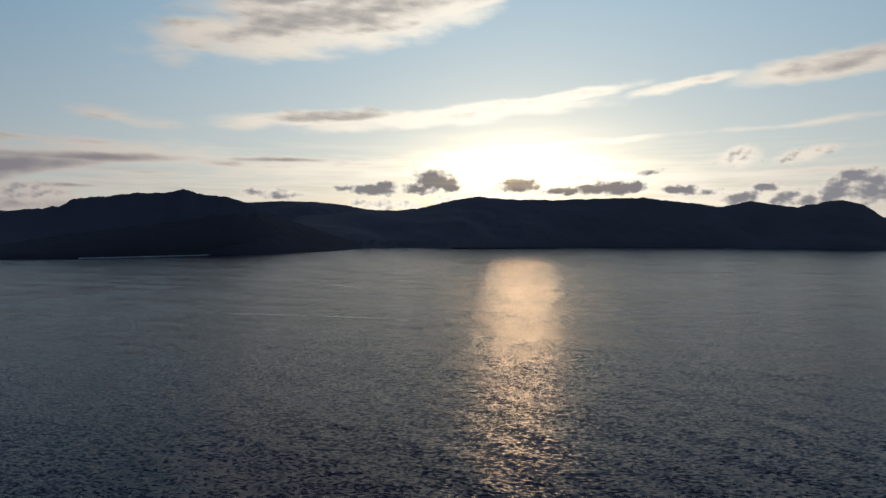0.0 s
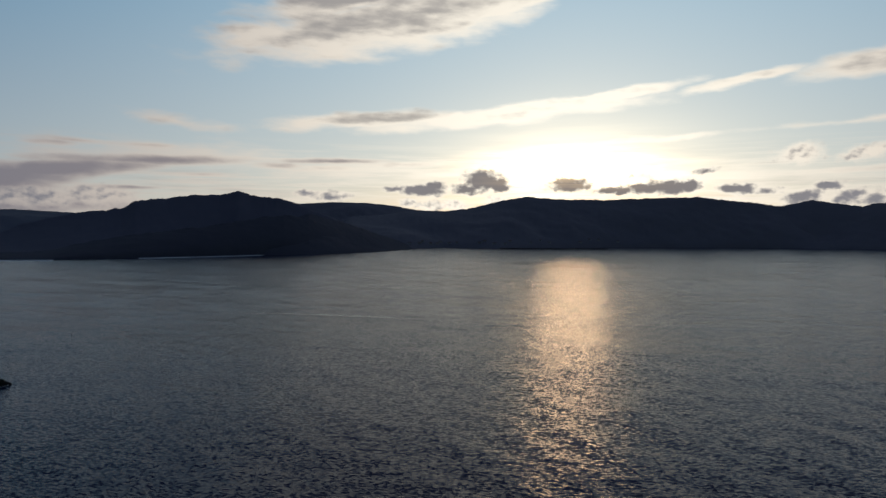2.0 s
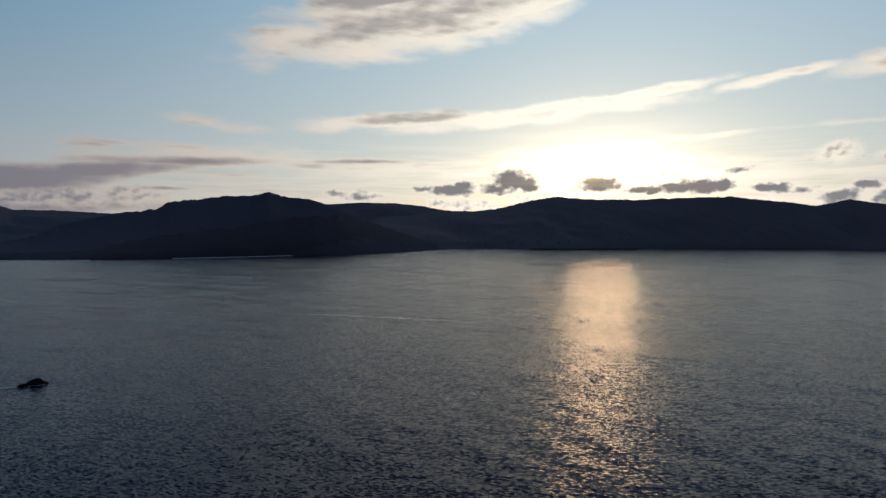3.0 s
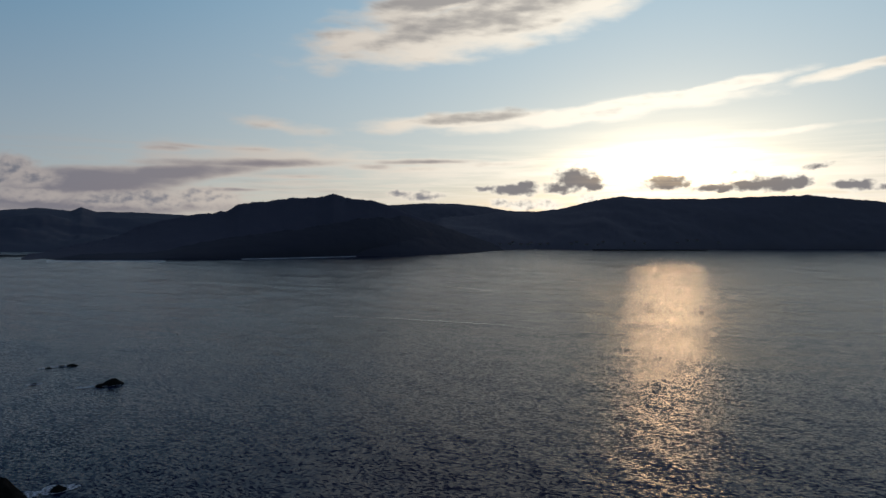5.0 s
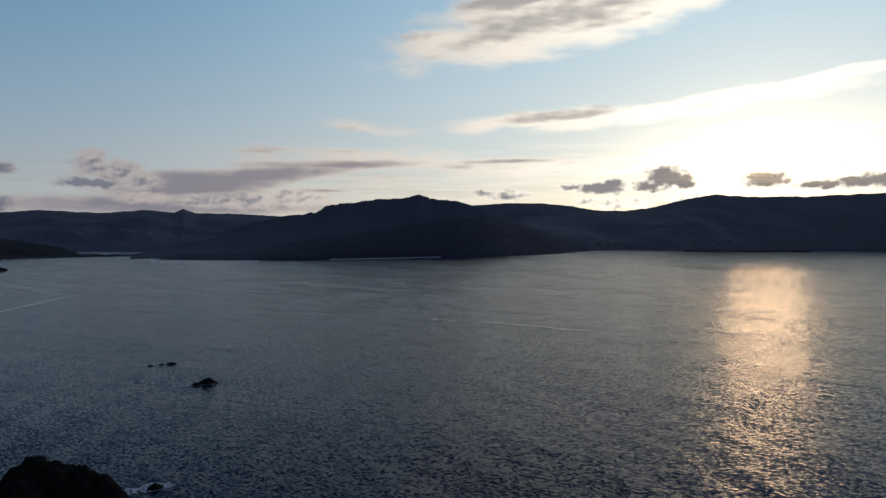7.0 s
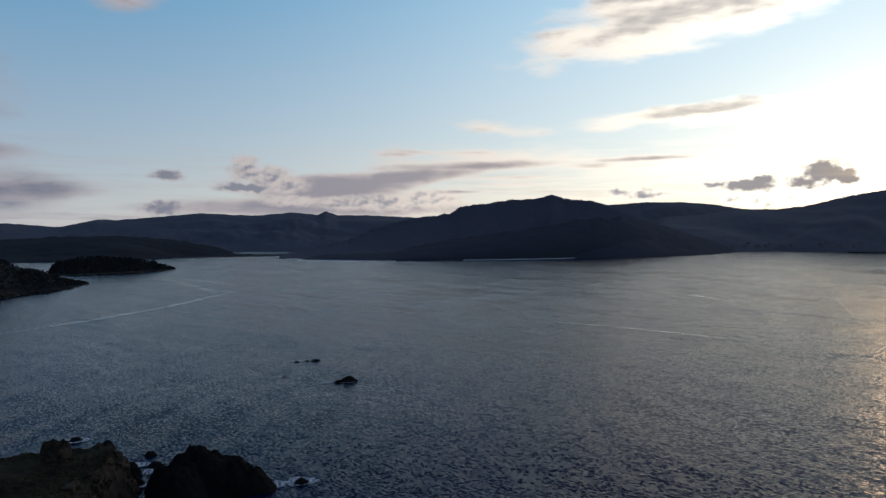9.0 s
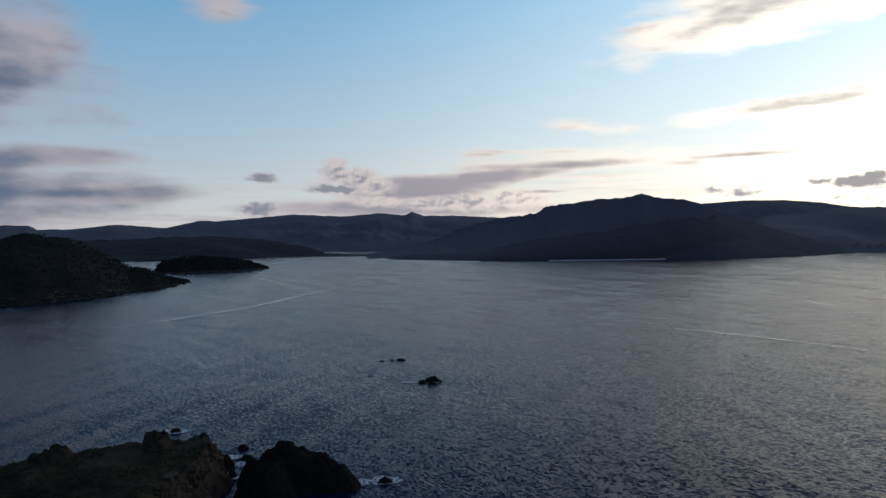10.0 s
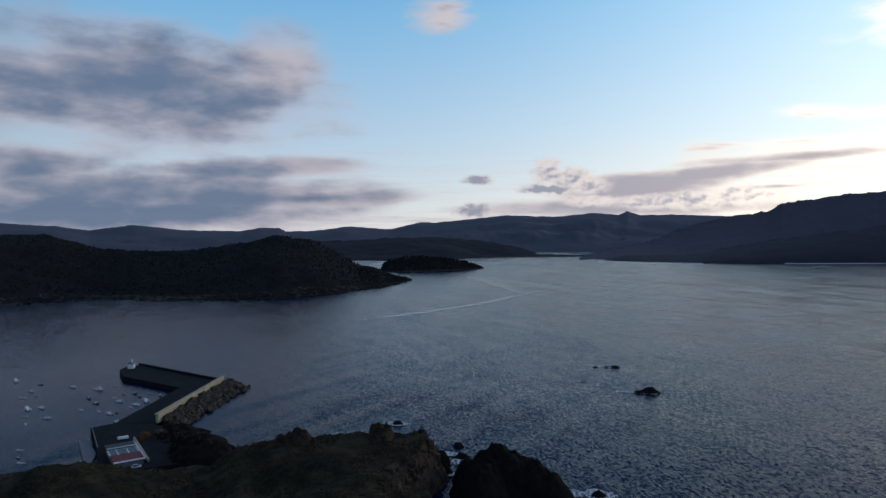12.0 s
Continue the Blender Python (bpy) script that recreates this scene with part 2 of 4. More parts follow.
clear = wvec("ADD", scaled(sky.outputs[0], SKY_GAIN), scaled(haze, 0.92))
thin = wmath("MULTIPLY", wmap(veil, 0.46, 0.7, 0.0, 1.0), wmap(el, 2.0, 8.5, 0.85, 0.0))
dusk = wmath("MULTIPLY", wmap(smoke, 0.5, 0.68, 0.0, 1.0), wmap(el, 2.5, 7.0, 0.45, 0.0))
lit = wmix(close, wmix(glow, (0.235, 0.22, 0.25, 1), (0.84, 0.74, 0.62, 1)), (1.2, 1.12, 0.96, 1))
grey = wmix(glow, (0.06, 0.085, 0.135, 1), (0.235, 0.21, 0.205, 1))
mauve = wmix(glow, (0.15, 0.155, 0.20, 1), (0.30, 0.26, 0.26, 1))
slate = wmix(glow, (0.12, 0.13, 0.17, 1), wmix(close, (0.28, 0.28, 0.31, 1), (0.165, 0.15, 0.155, 1)))
strand = wnoise(wvec("MULTIPLY", plane, (0.1, 2.4, 1.0)), 1.1, 7, 0.6).outputs["Fac"]
strands = wmath("MULTIPLY", wmap(strand, 0.47, 0.66, 0.0, 1.0), wmath("MULTIPLY", wmap(el, 1.0, 3.0, 0.0, 0.6), wmap(el, 4.5, 8.0, 1.0, 0.0)))
total = wmix(dusk, wmix(thin, clear, lit), wmix(0.45, grey, lit))
strands = wmath("MULTIPLY", strands, wmap(toward, 0.45, 0.95, 0.2, 1.0))
total = wmix(strands, total, wmix(wmap(strand, 0.6, 0.75, 0.0, 0.6), lit, grey))
total = wmix(cream_cover, total, lit)
total = wmix(soft_cover, total, wmix(soft_core, lit, mauve))
total = wmix(wmath("MULTIPLY", bank_cover, 0.95), total, wmix(bank_core, lit, grey))
total = wvec("ADD", total, scaled((0.27, 0.235, 0.165), halo))
total = wmix(wmath("MULTIPLY", high_cover, 0.92), total, wmix(wmath("MULTIPLY", high_core, 0.72), lit, grey))
total = wvec("ADD", total, scaled((5.2, 3.35, 1.65), glare))
total = wvec("ADD", total, scaled((0.32, 0.26, 0.17), shoulder))
total = wmix(wmath("MULTIPLY", low_cover, 0.95), total, wmix(low_core, lit, slate))
total = wvec("ADD", total, scaled((0.35, 0.25, 0.12), glare))
back = wt.nodes.new("ShaderNodeBackground")
wt.links.new(total, back.inputs["Color"])
back.inputs["Strength"].default_value = 1.0
wt.links.new(back.outputs[0], wt.nodes.new("ShaderNodeOutputWorld").inputs[0])

# ---- materials ----
class Paint:
    """A node material with a principled surface and a few shorthands."""

    def __init__(self, name, rough=0.8, metal=0.0, ior=1.45):
        self.mat = bpy.data.materials.new(name)
        self.mat.use_nodes = True
        self.tree = self.mat.node_tree
        self.bsdf = self.tree.nodes["Principled BSDF"]
        self.bsdf.inputs["Roughness"].default_value = rough
        self.bsdf.inputs["Metallic"].default_value = metal
        self.bsdf.inputs["IOR"].default_value = ior
        self.place = self.tree.nodes.new("ShaderNodeTexCoord").outputs["Object"]

    def scaled(self, by):
        n = self.tree.nodes.new("ShaderNodeMapping")
        self.tree.links.new(self.place, n.inputs[0])
        n.inputs["Scale"].default_value = by
        return n.outputs[0]

    def noise(self, scale, detail=5, rough=0.6, vector=None):
        n = self.tree.nodes.new("ShaderNodeTexNoise")
        self.tree.links.new(vector or self.place, n.inputs["Vector"])
        n.inputs["Scale"].default_value, n.inputs["Detail"].default_value, n.inputs["Roughness"].default_value = scale, detail, rough
        return n.outputs["Fac"]

    def ramp(self, fac, *stops):
        n = self.tree.nodes.new("ShaderNodeValToRGB")
        self.tree.links.new(fac, n.inputs[0])
        while len(n.color_ramp.elements) < len(stops):
            n.color_ramp.elements.new(0.5)
        for e, (at, colour) in zip(n.color_ramp.elements, stops):
            e.position, e.color = at, (*colour, 1)
        return n.outputs[0]

    def mix(self, fac, a, b):
        n = self.tree.nodes.new("ShaderNodeMix")
        n.data_type = "RGBA"
        for slot, v in ((0, fac), (6, a), (7, b)):
            plug(self.tree, n.inputs[slot], (*v, 1) if isinstance(v, tuple) else v)
        return n.outputs[2]

    def maths(self, op, a, b):
        n = self.tree.nodes.new("ShaderNodeMath")
        n.operation = op
        plug(self.tree, n.inputs[0], a)
        plug(self.tree, n.inputs[1], b)
        return n.outputs[0]

    def bump(self, height, distance, strength=1.0, after=None):
        n = self.tree.nodes.new("ShaderNodeBump")
        n.inputs["Distance"].default_value = distance
        plug(self.tree, n.inputs["Strength"], strength)
        self.tree.links.new(height, n.inputs["Height"])
        if after:
            self.tree.links.new(after, n.inputs["Normal"])
        self.tree.links.new(n.outputs[0], self.bsdf.inputs["Normal"])
        return n.outputs[0]

    def colour(self, value):
        plug(self.tree, self.bsdf.inputs["Base Color"], (*value, 1) if isinstance(value, tuple) else value)
        return self

    def rough(self, value):
        plug(self.tree, self.bsdf.inputs["Roughness"], value)
        return self


def speckled(name, dark, light, scale, rough=0.85, bump=0.0, metal=0.0):
    p = Paint(name, rough, metal)
    if rough > 0.8:
        p.bsdf.inputs["Specular IOR Level"].default_value = 0.15
    big, fine = p.noise(scale, 6, 0.65), p.noise(scale * 9, 4, 0.6)
    p.colour(p.mix(p.maths("MULTIPLY", fine, 0.35), p.ramp(big, (0.3, dark), (0.7, light)), dark))
    if bump:
        p.bump(p.noise(scale * 4, 6, 0.7), bump)
    return p.mat


def land_material(name, pine, scrub, earth, scale):
    p = Paint(name, 0.95)
    p.bsdf.inputs["Specular IOR Level"].default_value = 0.1
    patches = p.noise(scale, 6, 0.6)
    fields = p.noise(scale * 3.5, 3, 0.5)
    grain = p.noise(scale * 40, 4, 0.7)
    base = p.ramp(patches, (0.38, pine), (0.6, scrub))
    base = p.mix(p.ramp(fields, (0.56, (0, 0, 0)), (0.68, (0.7, 0.7, 0.7))), base, earth)
    p.colour(p.mix(p.maths("MULTIPLY", grain, 0.7), base, pine))
    p.bump(grain, 1.5, 0.3)
    return p.mat


# aerial haze is put into the base colours from the distant land to the foothill
DISTANT_LAND = land_material("distant_haze_blue", (0.102, 0.106, 0.132), (0.119, 0.123, 0.145), (0.132, 0.136, 0.149), 0.003)
FAR_LAND = land_material("far_hillside_hazed", (0.144, 0.133, 0.148), (0.156, 0.142, 0.156), (0.164, 0.152, 0.162), 0.004)
MID_LAND = land_material("wooded_hillside_hazed", (0.098, 0.094, 0.118), (0.107, 0.102, 0.125), (0.114, 0.108, 0.128), 0.005)
FOOT_LAND = land_material("foothill_woods_hazed", (0.062, 0.060, 0.074), (0.067, 0.066, 0.080), (0.074, 0.071, 0.083), 0.005)
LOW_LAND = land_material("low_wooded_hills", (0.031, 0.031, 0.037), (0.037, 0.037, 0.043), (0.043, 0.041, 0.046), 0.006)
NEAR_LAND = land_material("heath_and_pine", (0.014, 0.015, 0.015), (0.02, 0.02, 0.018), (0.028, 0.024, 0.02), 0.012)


def water_material():
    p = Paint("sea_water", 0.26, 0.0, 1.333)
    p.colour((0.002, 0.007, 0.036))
    # reflection set weaker than real water's, with green cut, to darken the sea
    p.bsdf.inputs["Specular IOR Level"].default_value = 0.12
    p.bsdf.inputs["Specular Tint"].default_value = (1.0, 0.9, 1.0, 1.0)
    p.bsdf.inputs["Anisotropic"].default_value = 0.1
    world_place = p.place
    turned = p.tree.nodes.new("ShaderNodeMapping")
    p.tree.links.new(p.place, turned.inputs[0])
    turned.inputs["Rotation"].default_value = (0, 0, radians(WIND))
    p.place = turned.outputs[0]

    def vector(op, a, b):
        n = p.tree.nodes.new("ShaderNodeVectorMath")
        n.operation = op
        plug(p.tree, n.inputs[0], a)
        plug(p.tree, n.inputs["Scale"] if op == "SCALE" else n.inputs[1], b)
        return n.outputs[0]

    # the lean of the water's facets, in trains of waves that run before the wind: scale across and along, detail, lean
    def lean(scale, detail, rough, across, along):
        n = p.tree.nodes.new("ShaderNodeTexNoise")
        p.tree.links.new(p.scaled((*scale, 1)), n.inputs["Vector"])
        n.inputs["Scale"].default_value, n.inputs["Detail"].default_value, n.inputs["Roughness"].default_value = 1.0, detail, rough
        n.inputs["Distortion"].default_value = 0.3
        return vector("MULTIPLY", vector("SUBTRACT", n.outputs["Color"], (0.5, 0.5, 0.5)), (across, along, 0.0))

    chop = lean((0.5, 0.95), 2, 0.65, 0.7, 0.95)
    seas = lean((0.07, 0.2), 2, 0.7, 0.1, 0.14)
    trains = lean((0.011, 0.036), 3, 0.75, 0.12, 0.36)
    # the long trains grow with distance from the camera's foot, to show in its view
    reach = p.tree.nodes.new("ShaderNodeVectorMath")
    reach.operation = "LENGTH"
    p.tree.links.new(world_place, reach.inputs[0])

    def by_reach(a, b, near, far):
        n = p.tree.nodes.new("ShaderNodeMapRange")
        p.tree.links.new(reach.outputs["Value"], n.inputs[0])
        for slot, v in ((1, a), (2, b), (3, near), (4, far)):
            n.inputs[slot].default_value = v
        return n.outputs[0]

    trains = vector("SCALE", trains, by_reach(250.0, 900.0, 0.25, 1.4))
    sum_lean = vector("ADD", vector("ADD", chop, seas), trains)
    # back from the wind's axes to the world's
    back_turn = p.tree.nodes.new("ShaderNodeVectorRotate")
    back_turn.rotation_type = "Z_AXIS"
    p.tree.links.new(sum_lean, back_turn.inputs["Vector"])
    back_turn.inputs["Angle"].default_value = -radians(WIND)
    # lee water lies still round the moorings
    lee = p.tree.nodes.new("ShaderNodeVectorMath")
    lee.operation = "DISTANCE"
    p.tree.links.new(world_place, lee.inputs[0])
    lee.inputs[1].default_value = (-440, 10, 0)
    open_water = p.tree.nodes.new("ShaderNodeMapRange")
    open_water.interpolation_type = "SMOOTHSTEP"
    p.tree.links.new(lee.outputs["Value"], open_water.inputs[0])
    for slot, v in ((1, 70.0), (2, 260.0), (3, 0.5), (4, 1.0)):
        open_water.inputs[slot].default_value = v
    # smoother water, placed so that the camera sees a bright sun glint there
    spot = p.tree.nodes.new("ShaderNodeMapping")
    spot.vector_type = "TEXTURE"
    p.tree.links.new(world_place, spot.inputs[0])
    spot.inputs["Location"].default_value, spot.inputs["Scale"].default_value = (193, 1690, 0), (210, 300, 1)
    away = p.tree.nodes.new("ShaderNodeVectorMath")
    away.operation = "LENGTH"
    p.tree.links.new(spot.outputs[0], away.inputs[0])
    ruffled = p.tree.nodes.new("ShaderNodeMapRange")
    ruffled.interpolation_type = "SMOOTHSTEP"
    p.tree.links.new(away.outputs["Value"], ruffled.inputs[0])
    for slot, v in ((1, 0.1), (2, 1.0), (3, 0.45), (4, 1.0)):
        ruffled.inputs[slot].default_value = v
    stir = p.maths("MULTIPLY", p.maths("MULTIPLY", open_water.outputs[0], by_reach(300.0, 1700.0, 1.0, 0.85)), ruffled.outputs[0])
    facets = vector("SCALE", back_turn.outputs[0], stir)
    normal = vector("ADD", p.tree.nodes.new("ShaderNodeNewGeometry").outputs["Normal"], facets)
    n = p.tree.nodes.new("ShaderNodeVectorMath")
    n.operation = "NORMALIZE"
    p.tree.links.new(normal, n.inputs[0])
    p.tree.links.new(n.outputs[0], p.bsdf.inputs["Normal"])
    axis = p.tree.nodes.new("ShaderNodeCombineXYZ")
    axis.inputs[0].default_value, axis.inputs[1].default_value = math.sin(radians(SUN_AZ)), math.cos(radians(SUN_AZ))
    p.tree.links.new(axis.outputs[0], p.bsdf.inputs["Tangent"])
    # gusts roughen the surface in long streaks
    gusts = p.noise(1.0, 6, 0.65, p.scaled((0.0015, 0.008, 1)))
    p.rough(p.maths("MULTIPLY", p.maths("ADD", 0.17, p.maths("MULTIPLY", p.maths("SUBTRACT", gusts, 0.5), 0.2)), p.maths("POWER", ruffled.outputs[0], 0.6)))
    return p.mat


WIND = 10.0
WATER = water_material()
ROCK = speckled("wet_dark_rock", (0.05, 0.045, 0.04), (0.16, 0.14, 0.12), 0.25, 0.75, 0.4)

# ---- the large forms ----
def part(name, bm, material, parent=None, label=""):
    mesh = bpy.data.meshes.new(name)
    bm.to_mesh(mesh)
    bm.free()
    mesh.materials.append(material)
    ob = new(name, mesh)
    ob.parent = parent
    if label:
        tagged(ob, label)
    return ob


def grid_mesh(name, points, material, smooth=True):
    """One sheet from a two-dimensional array of points."""
    nu, nv = points.shape[:2]
    i = np.arange(nu * nv).reshape(nu, nv)
    quads = np.stack([i[:-1, :-1], i[1:, :-1], i[1:, 1:], i[:-1, 1:]], -1).reshape(-1, 4)
    mesh = bpy.data.meshes.new(name)
    mesh.from_pydata(points.reshape(-1, 3).tolist(), [], quads.tolist())
    mesh.materials.append(material)
    mesh.polygons.foreach_set("use_smooth", [smooth] * len(mesh.polygons))
    return new(name, mesh)


def fbm(x, y, z, octaves=5):
    return noise.fractal((x, y, z), 0.9, 2.1, octaves)


SHEETS = {}


def landmass(name, rows, material, label, steep=0.85, rough=0.05, canopy=4.0, nu=260, nv=34, back=0.8, seed=0.0):
    """A hill range lofted from its shoreline over its crest to its far foot; rows: shore x, y, crest x, y, height."""
    c = np.array(rows, float)
    at = np.concatenate([[0], np.cumsum(np.hypot(*np.diff(c[:, 2:4], axis=0).T))])
    u = np.linspace(0, at[-1], nu)
    line = np.stack([np.interp(u, at, c[:, k]) for k in range(5)], 1)
    ends = np.clip(np.minimum(u, at[-1] - u) / (0.05 * at[-1]), 0.02, 1)
    line[:, 4] *= ends * (2 - ends)
    pts = np.zeros((nu, nv + nv // 2, 3))
    for a in range(nu):
        sx, sy, cx, cy, cz = line[a]
        for b in range(nv + nv // 2):
            v = b / (nv - 1)
            x, y = sx + (cx - sx) * v, sy + (cy - sy) * v
            if v > 1:
                w = (v - 1) * 2 * back
                x, y = cx + (cx - sx) * w, cy + (cy - sy) * w
                z = cz * (1 - 1.2 * w)
            else:
                z = cz * v ** steep
            big = fbm(x / 420, y / 420, seed, 5)
            fine = fbm(x / 45, y / 45, seed + 7, 3)
            inner = min(1.0, v * 4) * (1 - min(1.0, v)) * 2.2
            shore = min(1.0, v * 6) * (0.3 + 0.7 * math.exp(-((v - 1) / 0.1) ** 2))
            shift = fbm(x / 160, y / 160, seed + 3, 4) * 22 * (1 - min(1.0, v * 3))
            pts[a, b] = (x, y + shift * 0.6, z + cz * rough * 4 * big * inner + canopy * fine * shore + canopy * 0.5 * fbm(x / 13, y / 13, seed + 5, 2) * shore - (0.8 if b == 0 else 0))
    SHEETS[name] = pts
    ob = grid_mesh(name, pts, material)
    return tagged(ob, label, "hill", kind="structure")


FAR_RIDGE = [
    (-726, 2911, -1004, 4027, 157), (-495, 2959, -685, 4093, 179), (-349, 3060, -470, 4123, 211), (-231, 3242, -295, 4140, 206),
    (-93, 3219, -122, 4198, 227), (42, 3200, 55, 4200, 274), (160, 3296, 204, 4195, 300), (335, 3434, 413, 4230, 286),
    (604, 3650, 710, 4292, 288), (873, 3750, 1009, 4334, 300), (1149, 3831, 1293, 4310, 307), (1358, 3868, 1524, 4340, 285),
    (1491, 3873, 1670, 4340, 272), (1592, 3842, 1781, 4299, 250), (1720, 3800, 1930, 4240, 150), (1870, 3750, 2090, 4180, 40),
]
FAR_RIDGE_EAST = [
    (1341, 3896, 1550, 4501, 226), (1566, 3876, 1783, 4413, 246), (1755, 3816, 1989, 4324, 292), (1874, 3792, 2109, 4267, 269),
    (1989, 3756, 2227, 4207, 250), (2101, 3729, 2337, 4147, 276), (2192, 3699, 2427, 4095, 293), (2291, 3639, 2536, 4028, 263),
    (2361, 3594, 2613, 3978, 191), (2478, 3539, 2742, 3916, 160), (2725, 3365, 3008, 3715, 102), (3015, 3122, 3320, 3438, 43),
]
TABLE_RIDGE = [
    (-1398, 3641, -1648, 4294, 222), (-1119, 3736, -1320, 4407, 258), (-899, 3744, -1074, 4473, 274), (-706, 3734, -854, 4520, 270),
    (-552, 3739, -672, 4551, 254), (-426, 3736, -521, 4570, 225), (-262, 3751, -321, 4589, 181), (0, 3800, 0, 4600, 133),
]
MID_MOUNTAIN = [
    (-1537, 1581, -1624, 1670, 11), (-1524, 1635, -1705, 1828, 14), (-1482, 1711, -1768, 2041, 29), (-1407, 1769, -1774, 2230, 53),
    (-1326, 1793, -1755, 2371, 97), (-1244, 1790, -1684, 2422, 124), (-1104, 1727, -1589, 2485, 148), (-994, 1729, -1471, 2557, 165),
    (-971, 1760, -1426, 2583, 197), (-926, 1840, -1325, 2635, 211), (-885, 1960, -1214, 2689, 226), (-861, 2057, -1138, 2721, 231),
    (-814, 2098, -1067, 2750, 247), (-780, 2121, -1019, 2769, 228), (-714, 2171, -921, 2802, 220), (-661, 2203, -853, 2845, 202),
    (-556, 2314, -698, 2907, 137), (-470, 2470, -560, 2940, 60),
]
MID_SPUR = [
    (-760, 2150, -960, 2800, 120), (-700, 2190, -890, 2840, 160),     (-617, 2226, -802, 2891, 171), (-553, 2305, -700, 2917, 134), (-481, 2474, -572, 2945, 92), (-419, 2647, -482, 3042, 55),
    (-384, 2875, -417, 3122, 29), (-352, 3040, -370, 3199, 11),
]
FOOTHILL = [
    (-1480, 1630, -1540, 1710, 10), (-1300, 1665, -1395, 1800, 15),
    (-1186, 1684, -1299, 1843, 18), (-1094, 1766, -1197, 1932, 48), (-1032, 1849, -1128, 2019, 66), (-947, 1940, -1033, 2114, 83),
    (-880, 2007, -959, 2185, 95), (-819, 2095, -891, 2276, 113), (-769, 2168, -835, 2351, 129), (-712, 2252, -772, 2437, 140),
    (-651, 2341, -704, 2529, 126), (-591, 2482, -637, 2671, 98), (-520, 2698, -558, 2889, 45), (-470, 2873, -502, 3065, 14),
    (-440, 3000, -462, 3110, 4),
]
FAR_LEFT_RIDGE = [
    (-3202, -798, -4560, -1137, 124), (-3282, -345, -4674, -491, 140), (-3300, 35, -4700, 49, 165), (-3292, 230, -4689, 328, 147),
    (-3280, 362, -4672, 516, 119), (-3256, 539, -4637, 768, 152), (-3214, 748, -4578, 1065, 115), (-3149, 987, -4485, 1405, 108),
    (-3120, 1074, -4444, 1530, 130), (-3013, 1217, -4358, 1761, 124),
]
FAR_MIDDLE_RIDGE = [
    (-3091, 1004, -4527, 1471, 98), (-2935, 1276, -4365, 1898, 107), (-2829, 1386, -4275, 2094, 135), (-2693, 1536, -4135, 2358, 113),
    (-2623, 1652, -4028, 2536, 161), (-2565, 1704, -3965, 2634, 157), (-2350, 1944, -3668, 3034, 205), (-2176, 2080, -3441, 3289, 191),
    (-2026, 2172, -3246, 3481, 215), (-1959, 2246, -3129, 3587, 199), (-1938, 2277, -3085, 3625, 223), (-1904, 2318, -3021, 3678, 195),
    (-1806, 2458, -2818, 3836, 195), (-1688, 2600, -2592, 3992, 181), (-1502, 2825, -2235, 4203, 164),
]
LOW_HILLS = [
    (-2270, 608, -2801, 751, 52), (-2151, 869, -2689, 1086, 60), (-2071, 1001, -2611, 1262, 60), (-1957, 1130, -2511, 1450, 70),
    (-1927, 1237, -2440, 1567, 73), (-1897, 1338, -2329, 1643, 67), (-1912, 1483, -2212, 1716, 56), (-1885, 1565, -2116, 1757, 40),
    (-1842, 1624, -2025, 1786, 21), (-1814, 1656, -1898, 1733, 7), (-1765, 1735, -1826, 1794, 4), (-1718, 1830, -1752, 1866, 4),
]
ISLET = [
    (-1503, 836, -1555, 866, 8), (-1409, 800, -1530, 869, 21), (-1370, 823, -1483, 891, 32), (-1353, 909, -1436, 965, 32),
    (-1354, 977, -1411, 1018, 24), (-1376, 1041, -1408, 1065, 9), (-1392, 1080, -1399, 1085, 1),
]
HEADLAND = [
    (-996, -575, -1472, -850, 118), (-1082, -290, -1545, -414, 114), (-1104, -116, -1542, -162, 105), (-1102, 10, -1500, 13, 100),
    (-1133, 73, -1497, 97, 98), (-1130, 109, -1473, 142, 84), (-1116, 153, -1437, 197, 68), (-1033, 216, -1390, 290, 64),
    (-999, 271, -1351, 367, 70), (-971, 313, -1323, 426, 79), (-954, 359, -1292, 486, 93), (-973, 421, -1267, 548, 83),
    (-987, 475, -1262, 607, 53), (-1012, 525, -1261, 653, 25), (-1031, 572, -1216, 674, 20), (-1086, 639, -1189, 700, 9),
    (-1149, 709, -1164, 719, 4),
]

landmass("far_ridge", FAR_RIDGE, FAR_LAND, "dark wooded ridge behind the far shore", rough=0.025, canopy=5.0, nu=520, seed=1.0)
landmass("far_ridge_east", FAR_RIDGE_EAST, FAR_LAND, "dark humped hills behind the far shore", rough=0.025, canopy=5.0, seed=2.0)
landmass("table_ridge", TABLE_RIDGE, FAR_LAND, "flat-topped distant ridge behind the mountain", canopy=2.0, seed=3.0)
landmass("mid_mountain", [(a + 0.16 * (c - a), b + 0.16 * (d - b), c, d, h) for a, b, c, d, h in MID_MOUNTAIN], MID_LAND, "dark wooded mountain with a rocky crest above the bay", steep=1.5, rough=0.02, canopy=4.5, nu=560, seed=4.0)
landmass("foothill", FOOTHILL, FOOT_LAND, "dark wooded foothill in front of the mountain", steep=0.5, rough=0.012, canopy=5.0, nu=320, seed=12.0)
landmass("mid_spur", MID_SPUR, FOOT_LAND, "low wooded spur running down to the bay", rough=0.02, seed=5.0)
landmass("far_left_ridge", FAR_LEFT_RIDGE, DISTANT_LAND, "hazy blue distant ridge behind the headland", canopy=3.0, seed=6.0)
